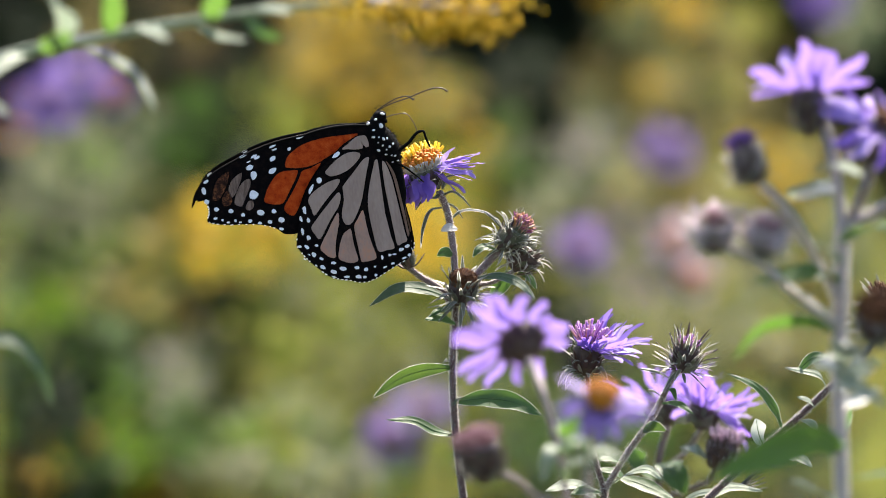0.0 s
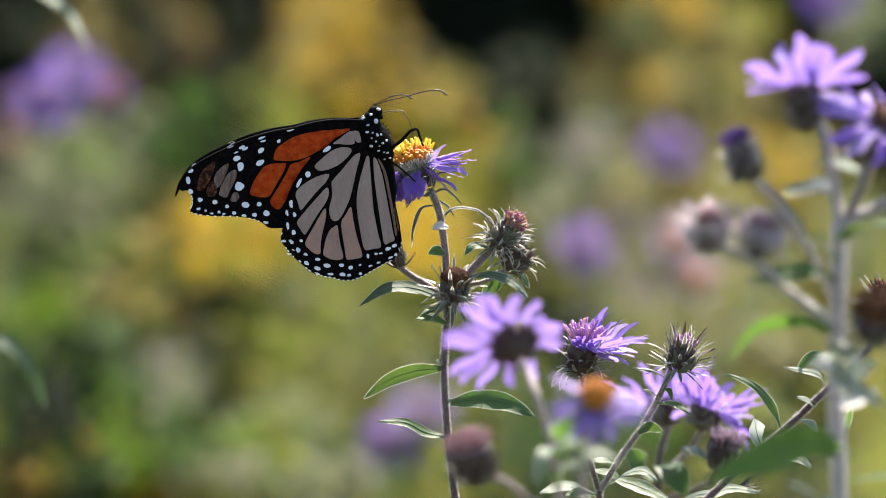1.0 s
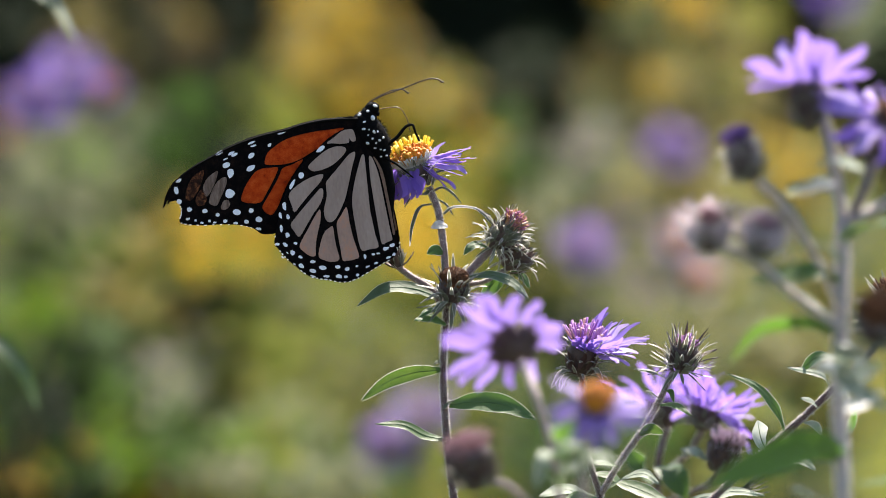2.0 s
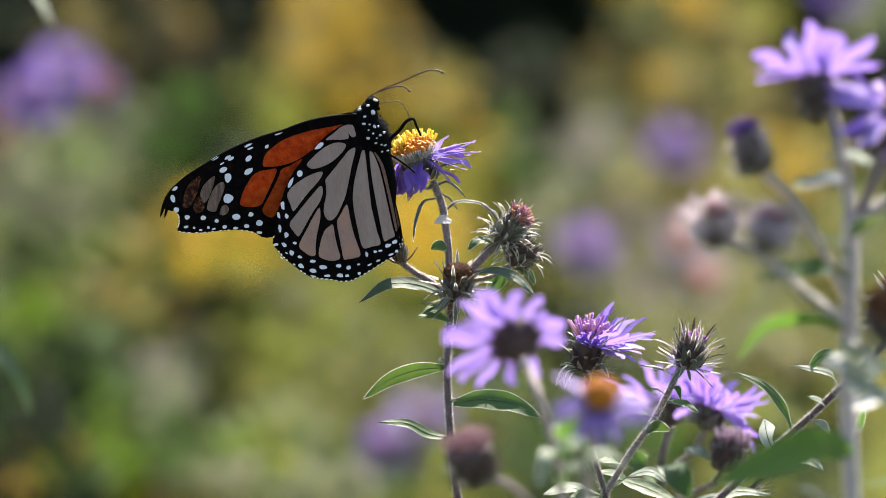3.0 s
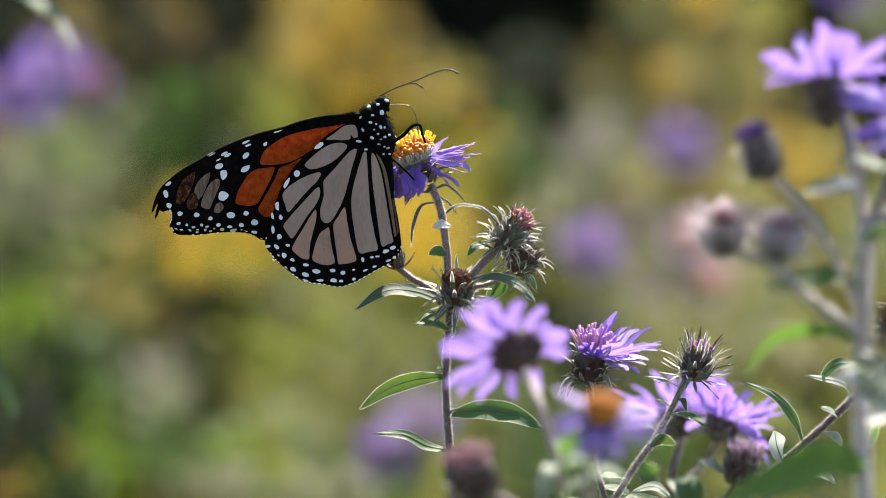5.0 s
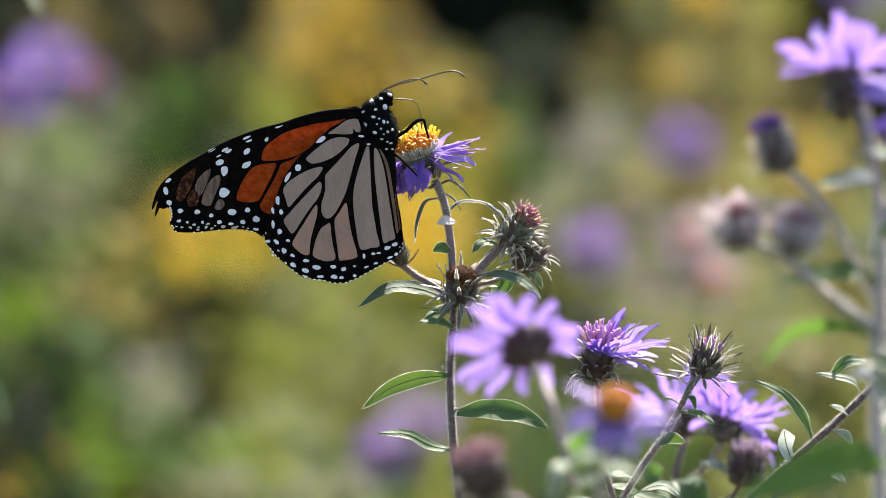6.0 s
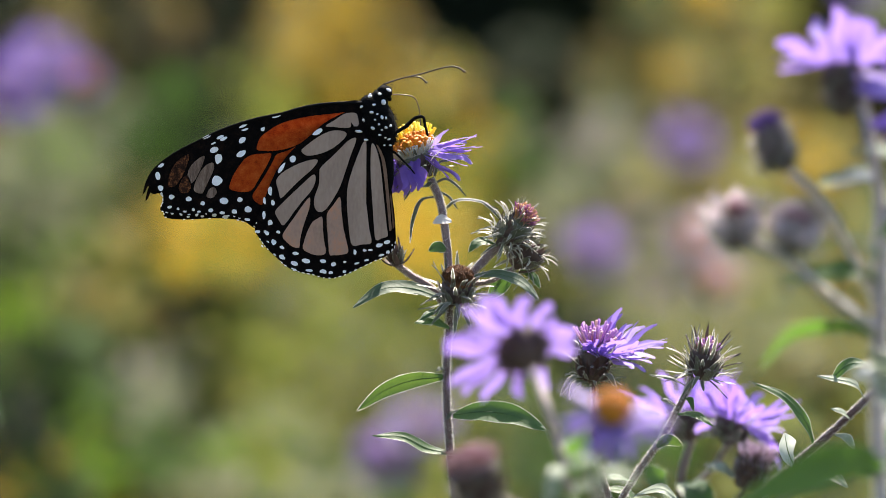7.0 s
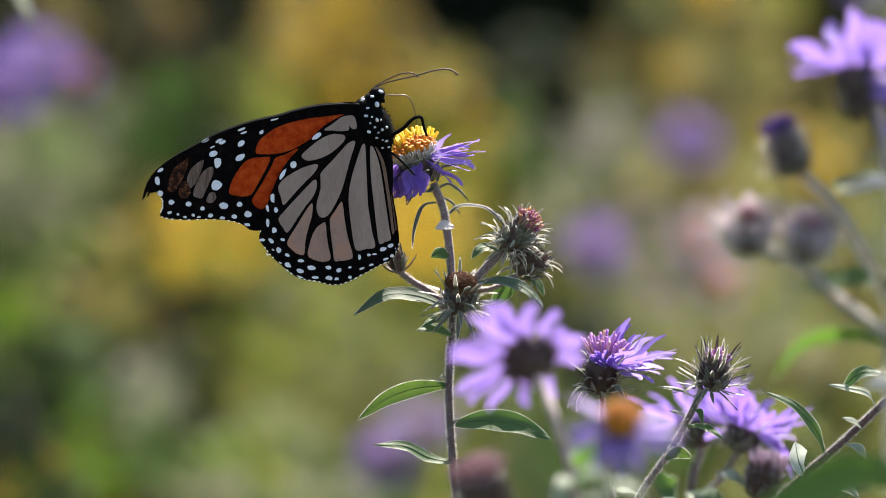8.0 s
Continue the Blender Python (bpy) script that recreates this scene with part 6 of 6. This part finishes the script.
def wing(insect, name, edge, fills, spots, thick, label, at, fringe):
    open_cells = [grown(c, -0.12) for cells, material, _, _ in fills if material in (WING_TAN, WING_WARM, WING_ORANGE) for c in cells]
    w = part(name, holed_prism(edge, open_cells, thick), WING_BLACK, insect, label, at, smooth=False)
    for cells, material, text, wider in fills:
        for c in cells:
            part("cell", flat_prism(grown(c, wider), thick + 0.00016, 3), material, w, text, Matrix(), smooth=False)
    if name == "fore_wing":
        rim = bmesh.new()
        tube(rim, [(x / 1000, 0, z / 1000 - 0.0002) for x, z in edge[0:19]], 0.00042, 0.00018, 8, 4)
        part("costa", rim, CHITIN, w, "black leading-edge vein", Matrix())
    margin = edge[fringe[0]:fringe[1]]
    for (x0, z0), (x1, z1) in zip(margin, margin[1:]):
        for f in (0.15, 0.65):
            x, z = x0 + (x1 - x0) * f, z0 + (z1 - z0) * f
            slant = math.degrees(math.atan2(z1 - z0, x1 - x0))
            if random.random() < 0.7:
                part("fringe", spot_prism(x, z, random.uniform(0.2, 0.4), 0.12, slant, thick + 0.0001), WING_WHITE, w, "", Matrix(), smooth=False)
    for row in spots:
        for x, z, a, b, s in row:
            part("spot", spot_prism(x, z, a * 0.87, b * 0.87, s, thick + 0.00022), WING_WHITE, w, "", Matrix(), smooth=False)
    return w


BUTTERFLY_AT = (-0.01441, -0.00663, 1.02751)
monarch = thing("butterfly", BUTTERFLY_AT, "orange and black butterfly with white spots feeding on the aster", "butterfly")
cam.data.dof.focus_object = monarch
HIND_FILL = [(HIND_CELLS[:5] + HIND_CELLS[8:10], WING_TAN, "pale tan wing cell", 0.03), (HIND_CELLS[5:8], WING_WARM, "warm tan wing cell", 0.03), (HIND_CELLS[10:], WING_FOLD, "brown inner fold of the wing", 0.0)]
FORE_FILL = [(FORE_CELLS, WING_ORANGE, "orange wing cell", 0.04), (FORE_WINDOWS[:2], WING_BROWN, "worn brown wing cell", 0.12), (FORE_WINDOWS[2:], WING_DUN, "worn dun wing cell", 0.05)]
hind_near = wing(monarch, "hind_wing", HIND_EDGE, HIND_FILL, HIND_SPOTS, 0.00022, "pale tan hind wing with black veins and white-spotted margin", pose(0, -0.0026, 0), (14, 33))
fore_near = wing(monarch, "fore_wing", FORE_EDGE, FORE_FILL, FORE_SPOTS, 0.00022, "orange fore wing with black margin and torn tip", pose(0, -0.0018, 0), (25, 37))
fore_far = wing(monarch, "fore_wing", FORE_EDGE, FORE_FILL, FORE_SPOTS, 0.00022, "orange fore wing with black margin and torn tip", pose(0, 0.0018, 0), (25, 37))
hind_far = wing(monarch, "hind_wing", HIND_EDGE, HIND_FILL, HIND_SPOTS, 0.00022, "pale tan hind wing with black veins and white-spotted margin", pose(0, 0.0026, 0), (14, 33))


def on_body(x, z, y=0.0):
    return Vector((x / 1000, y / 1000, z / 1000))


BODY_LINE = [(2.74, -6.23), (1.99, -3.11), (0, 1.12), (-0.5, 3.61), (0, 5.6)]
PIVOT = on_body(*[(2.74, -4.61)][0])
lean = Matrix.Rotation(radians(-19), 4, "Y")
bm = bmesh.new()
knob(bm, on_body(*BODY_LINE[2]) - PIVOT, (0.0039, 0.0037, 0.0064), lean, 0.04, 22, 16)
body = part("thorax", bm, CHITIN, monarch, "black furry thorax with white dots", Matrix.Translation(PIVOT))


def body_part(name, shape, material, label=""):
    """A piece that sits on the thorax and moves with it; shape fills a bmesh in the butterfly's space."""
    bm = bmesh.new()
    shape(bm)
    bmesh.ops.translate(bm, vec=-PIVOT, verts=bm.verts)
    return part(name, bm, material, body, label, Matrix())


bm = bmesh.new()
tube(bm, [on_body(*q) for q in [(1.49, -2.49), (1.74, -8.09), (1.49, -14.32), (0.5, -19.92)]], 0.0018, 0.0009, 14, 6, 0.08, 0.0019)
part("abdomen", bm, CHITIN, monarch, "slim black abdomen", Matrix())
body_part("neck", lambda bm: tube(bm, [on_body(*q) for q in [(-1, 2.49), (-0.25, 4.86), (1.12, 7.47)]], 0.0034, 0.0017, 14, 4), CHITIN)
body_part("head", lambda bm: knob(bm, on_body(*[(1.49, 7.59)][0]), (0.0017, 0.0019, 0.0017), None, 0.06, 16, 12), CHITIN, "black head with white dots")
for s in (-1, 1):
    body_part("eye", lambda bm: knob(bm, on_body(*[(2.12, 7.72)][0], s * 1.3), (0.0012, 0.0009, 0.0013), None, 0, 14, 10), CHITIN, "dark round eye")
    body_part("palp", lambda bm: tube(bm, [on_body(*q, s * 0.6) for q in [(2.2, 6.6), (2.7, 6.3), (2.7, 5.7)]], 0.0006, 0.0003, 7, 4), CHITIN)
for row, half in (([(-1.62, 6.97, 0.62, 0.37, 20), (0.5, 7.47, 0.5, 0.37, 0), (2.49, 8.34, 0.75, 0.37, -30), (-3.49, 4.61, 0.62, 0.37, 30), (-0.75, 5.1, 0.5, 0.31, 0), (1.37, 5.6, 0.62, 0.75, 0), (-1.25, 3.49, 0.62, 0.37, -10), (1, 2.37, 0.44, 0.56, 20)], 2.2), ([(-3.11, 1.74, 0.75, 0.5, -30), (-1, 0, 0.62, 0.44, -25), (1.87, 0.12, 0.5, 0.37, -10), (2.86, 0.5, 0.44, 0.37, 0), (0.5, -1.49, 0.5, 0.25, -10), (-4.11, -0.75, 1, 0.37, -8), (-2.49, -2.61, 0.62, 0.31, 0), (1.74, -2.12, 0.37, 0.25, 0)], 3.0)) + (([(2.49, -2.49, 0.5, 0.31, 10), (1.49, -3.86, 0.37, 0.25, 0), (2.86, -3.86, 0.37, 0.25, 0), (0.37, 0.87, 0.37, 0.31, 0), (-0.5, 1.87, 0.31, 0.25, 0), (1, -0.37, 0.31, 0.25, 0), (0, 3.11, 0.31, 0.25, 0), (1.87, 2.24, 0.31, 0.37, 0)], 2.4),):
    for x, z, a, b, s in row:
        for side in (-1, 1):
            q = lean.inverted() @ (on_body(x, z) - on_body(*BODY_LINE[2]))
            inside = 1 - (q.x / 0.0039) ** 2 - (q.z / 0.0064) ** 2
            spread = 3.6 * math.sqrt(inside) if inside > 0.2 else half
            body_part("white_dot", lambda bm: knob(bm, (x / 1000, side * spread / 1000, z / 1000), (a * 0.00085, 0.0005, b * 0.00085), Matrix.Rotation(radians(-s), 4, "Y"), 0.1, 8, 6), WING_WHITE)


def fur(bm):
    for k in range(1600):
        a, f = random.uniform(0, 6.283), random.uniform(-1, 1)
        d = lean @ Vector((0.0039 * math.cos(a) * math.sqrt(1 - f * f), 0.0037 * math.sin(a) * math.sqrt(1 - f * f), 0.0064 * f))
        q = on_body(*BODY_LINE[2]) + d * 0.97
        e = d.normalized() * random.uniform(0.0005, 0.0012) + Vector((0, 0, -0.0004))
        o = d.orthogonal().normalized() * 0.00006
        bm.faces.new([bm.verts.new(p) for p in (q + o, q - o, q + e)])


tagged(body_part("thorax_fur", fur, CHITIN, "short black fur"), kind="stuff")


def feeler(name, pts, r0, r1, club, label, hinge, owner=monarch):
    """A feeler or leg whose origin lies at its hinge, so that it can swing there."""
    h = on_body(*hinge)
    bm = bmesh.new()
    line = tube(bm, [on_body(*p[:2], p[2] if len(p) > 2 else 0) - h for p in pts], r0, r1, 7, 6)
    if club:
        knob(bm, line[-1], (club * 1.8, club, club), None, 0, 10, 7)
    return part(name, bm, PROBOSCIS if name == "proboscis" else ANTENNA if name == "antenna" else CHITIN, owner, label, Matrix.Translation(h - (PIVOT if owner is body else Vector())))


antenna_near = feeler("antenna", [(1.12, 9.21), (3.98, 10.33), (9.59, 11.7), (14.57, 13.07), (16.43, 13.32), (18.3, 12.82), (19.05, 12.2)], 0.00014, 0.00019, 0.00026, "thin black clubbed antenna", [(1.12, 9.21)][0], body)
antenna_far = feeler("antenna", [(x, z, 1.5) for x, z in [(1.37, 9.34), (3.98, 10.21), (7.72, 10.96), (9.59, 10.71), (10.71, 9.71)]], 0.00013, 0.00018, 0.00024, "thin black clubbed antenna", [(1.37, 9.34)][0], body)
feeler("proboscis", [(2.74, 7.1), (5.48, 7.1), (8.09, 6.47), (9.09, 4.36), (9.46, 0.37)], 0.00014, 0.00012, 0, "thin brown uncoiled proboscis", [(2.74, 7.1)][0], body)
feeler("leg", [(x, z, -1.2) for x, z in [(2.49, -1.87), (5.98, 0), (9.21, 2.37), (9.84, 2.37), (10.46, 0.37), (11.08, -1.87)]], 0.00046, 0.00025, 0, "jointed black leg", [(2.49, -1.87)][0])
feeler("leg", [(x, z, -1.8) for x, z in [(2.49, -4.61), (4.23, -5.85), (5.73, -7.35), (7.2, -8.9), (8.2, -10.2)]], 0.0003, 0.00016, 0, "jointed black leg", [(2.49, -4.61)][0])
feeler("leg", [(x, z, 1.4) for x, z in [(2.49, -2.3), (5.98, -0.1), (9.1, 2.2), (9.75, 2.2), (10.4, 0.3), (11.0, -1.9)]], 0.0004, 0.00022, 0, "jointed black leg", [(2.49, -2.61)][0])

# ---- what moves ----


def lean_rows(ob, rows, high):
    """Sway of a plant: seconds, millimetres to the side and up at its top, high metres over its foot."""
    x, y, z = ob.location
    return [(t, pose(x, y, z + up / 1000, 0, math.degrees(side / 1000 / high), 0)) for t, side, up in rows]


FLAP = 1.0


def motions():
    walk(host, lean_rows(host, [(0, 0.00, -0.00), (0.5, 0.48, 0.10), (1, -2.15, 0.37), (1.5, -2.73, 0.10), (3, -1.46, 1.60), (3.5, -2.17, 0.33), (4, 0.20, 0.93), (4.5, -1.93, 0.10), (6, -0.83, 1.10), (6.5, -0.33, 1.13), (7, -1.71, 1.21), (7.5, 0.67, 0.11), (8, -1.15, -0.13)], 1.0))
    walk(near_aster, lean_rows(near_aster, [(0, 0.00, -0.00), (0.5, 0.70, -0.00), (1, -1.97, 0.21), (1.5, -2.31, 0.02), (3, -2.26, 1.66), (3.5, -2.38, 0.05), (4, -0.09, 1.44), (4.5, -3.21, -0.54), (6, -0.62, 1.24), (6.5, -1.52, 1.04), (7, -1.83, 1.04), (7.5, 0.70, -0.10), (8, -0.75, -0.28)], 0.98))
    walk(orange_aster, lean_rows(orange_aster, [(0, 0.00, -0.00), (0.5, 0.53, 0.32), (1, -1.89, 0.63), (1.5, -2.39, 0.11), (3, -2.21, 2.05), (3.5, -2.50, 0.52), (4, -0.38, 1.81), (4.5, -3.64, -0.29), (6, -0.94, 1.56), (6.5, -1.59, 1.65), (7, -2.06, 1.54), (7.5, 0.33, 0.10), (8, -1.08, -0.18)], 0.96))
    walk(fork, lean_rows(fork, [(0, 0.00, -0.00), (0.5, 0.34, 0.09), (1, -1.96, 0.60), (1.5, -2.76, 0.37), (3, -1.83, 2.25), (3.5, -2.71, 0.50), (4, -0.17, 1.08), (4.5, -2.53, 0.16), (6, -1.17, 1.66), (6.5, -0.57, 1.25), (7, -2.55, 1.79), (7.5, 0.04, 0.06), (8, -1.35, -0.24)], 0.97))
    walk(behind, lean_rows(behind, [(0, 0.00, -0.00), (0.5, 0.08, 0.09), (1, -0.89, 0.61), (1.5, -1.65, 0.70), (3, -2.19, 2.18), (3.5, -1.69, 0.85), (4, -0.61, 1.33), (4.5, -1.13, 0.62), (6, -1.28, 1.46), (6.5, -1.20, 1.73), (7, -0.93, 1.42), (7.5, 0.85, 0.35), (8, 0.55, 0.44)], 0.96))
    walk(leaning, lean_rows(leaning, [(0, 0.00, -0.00), (0.5, 0.40, -0.03), (1, -1.74, 0.58), (1.5, -2.38, 0.55), (3, -2.00, 1.88), (3.5, -2.42, 0.44), (4, -0.42, 1.01), (4.5, -2.23, 0.18), (6, -1.29, 1.66), (6.5, -0.73, 1.23), (7, -2.28, 1.39), (7.5, 0.17, 0.03), (8, -1.17, 0.01)], 0.95))
    walk(tall, lean_rows(tall, [(0, 0.00, -0.00), (0.5, 0.93, 0.19), (1, -2.36, 0.37), (1.5, -3.31, -0.07), (3, -2.99, 1.49), (3.5, -2.88, 0.05), (4, -0.58, 1.42), (4.5, -4.08, -0.59), (6, -1.42, 0.92), (6.5, -1.91, 1.26), (7, -2.78, 1.05), (7.5, 0.35, -0.12), (8, -1.27, -0.32)], 1.0))
    walk(arch, lean_rows(arch, [(0, 0.00, 0.00), (0.2, -3.10, 2.84), (0.4, -6.31, 4.36), (0.6, -8.73, 8.11), (0.8, -12.40, 11.85), (1, -13.75, 12.45), (1.5, -14.27, 12.37), (3, -18.20, 15.08), (3.5, -19.62, 15.49), (4, -14.52, 13.09), (4.5, -9.99, 6.76), (6, -16.13, 15.07), (6.5, -20.02, 17.77), (7.5, -19.69, 16.93), (8, -15.04, 11.87)], 1.05))
    axis = Vector((-0.431, 0, 0.903))
    bx, by, bz = BUTTERFLY_AT
    flight = [(0, -0.04, -1.41, -9), (0.5, 0.73, -1.37, -5), (1, -1.61, -1.01, -6), (1.5, -2.58, -1.24, -8), (3, -2, -0.23, -10), (3.5, -2.66, -1.49, -10), (4, 0.4, -0.74, -8), (4.5, -0.82, -1.53, -4), (6, 0.13, -0.59, -2), (6.5, 1.12, -0.19, 0), (7, 0, 0, 0), (7.5, 2.3, -0.7, 2), (8, -0.25, -0.87, -2)]
    walk(monarch, [(t, pose(bx + x / 1000, by, bz + z / 1000, 0, turn, 0)) for t, x, z, turn in flight])
    hind_open = [(0, 3, 26), (0.5, 0, 28), (1, 3, 24), (1.5, 5, 22), (3, 4, 16), (3.5, 4, 14), (4, 2, 16), (4.5, 0, 8), (6, -1, 8), (6.5, -1, 8), (7, 0, 2), (7.5, -2, 10), (8, 0, 16)]
    fore_open = [(0, 7.6, 24.8), (0.5, 3.6, 26.8), (1, 7.5, 22), (1.5, 9, 18), (3, 5.5, 8), (3.5, 5.5, 4), (4, 4, 10), (4.5, 2, 0), (6, -1, 0), (6.5, -0.5, 0), (7, 0, 0), (7.5, -1.4, 8.8), (8, 1.8, 14)]
    for ob, side, gap, extra in ((hind_near, 1, 0.0026, 0), (hind_far, -1, 0.0026, 1.5)):
        walk(ob, [(t, pose(0, -side * gap, 0) @ Matrix.Rotation(side * radians(op) * FLAP, 4, axis) @ Matrix.Rotation(radians(turn - extra), 4, "Y")) for t, turn, op in hind_open])
    for ob, side, gap, extra in ((fore_near, 1, 0.0018, 0), (fore_far, -1, 0.0018, -2)):
        walk(ob, [(t, pose(0, -side * gap, 0) @ Matrix.Rotation(side * radians(op) * FLAP, 4, axis) @ Matrix.Rotation(radians(turn + extra), 4, "Y")) for t, turn, op in fore_open])
    bow = [(0, -7.7), (0.5, -11.5), (1, -5.7), (1.5, -2), (3, -2), (3.5, -1), (4, 1), (4.5, 1.6), (6, 1), (6.5, 0.5), (7, 0), (7.5, -5), (8, -4.3)]
    walk(body, [(t, Matrix.Translation(PIVOT) @ pose(0, 0, 0, 0, turn, 0)) for t, turn in bow])
    swing = [(0, 10.14), (0.5, 9.73), (1, 12.23), (1.5, 7.36), (3, 3.31), (3.5, 0.39), (4, -1.65), (4.5, -8.01), (6, 0.37), (6.5, 0.15), (7, 0), (7.5, 4.76), (8, 6.78)]
    apart = [(0, -8), (1.5, -8), (3.5, 8), (4.5, 0), (6.5, -6), (7, 0), (8, -11)]
    for ob, more in ((antenna_near, 0), (antenna_far, 1)):
        x, y, z = ob.location
        walk(ob, [(t, pose(x, y, z, 0, turn + more * float(np.interp(t, [a for a, _ in apart], [b for _, b in apart])), 0)) for t, turn in swing])


motions()
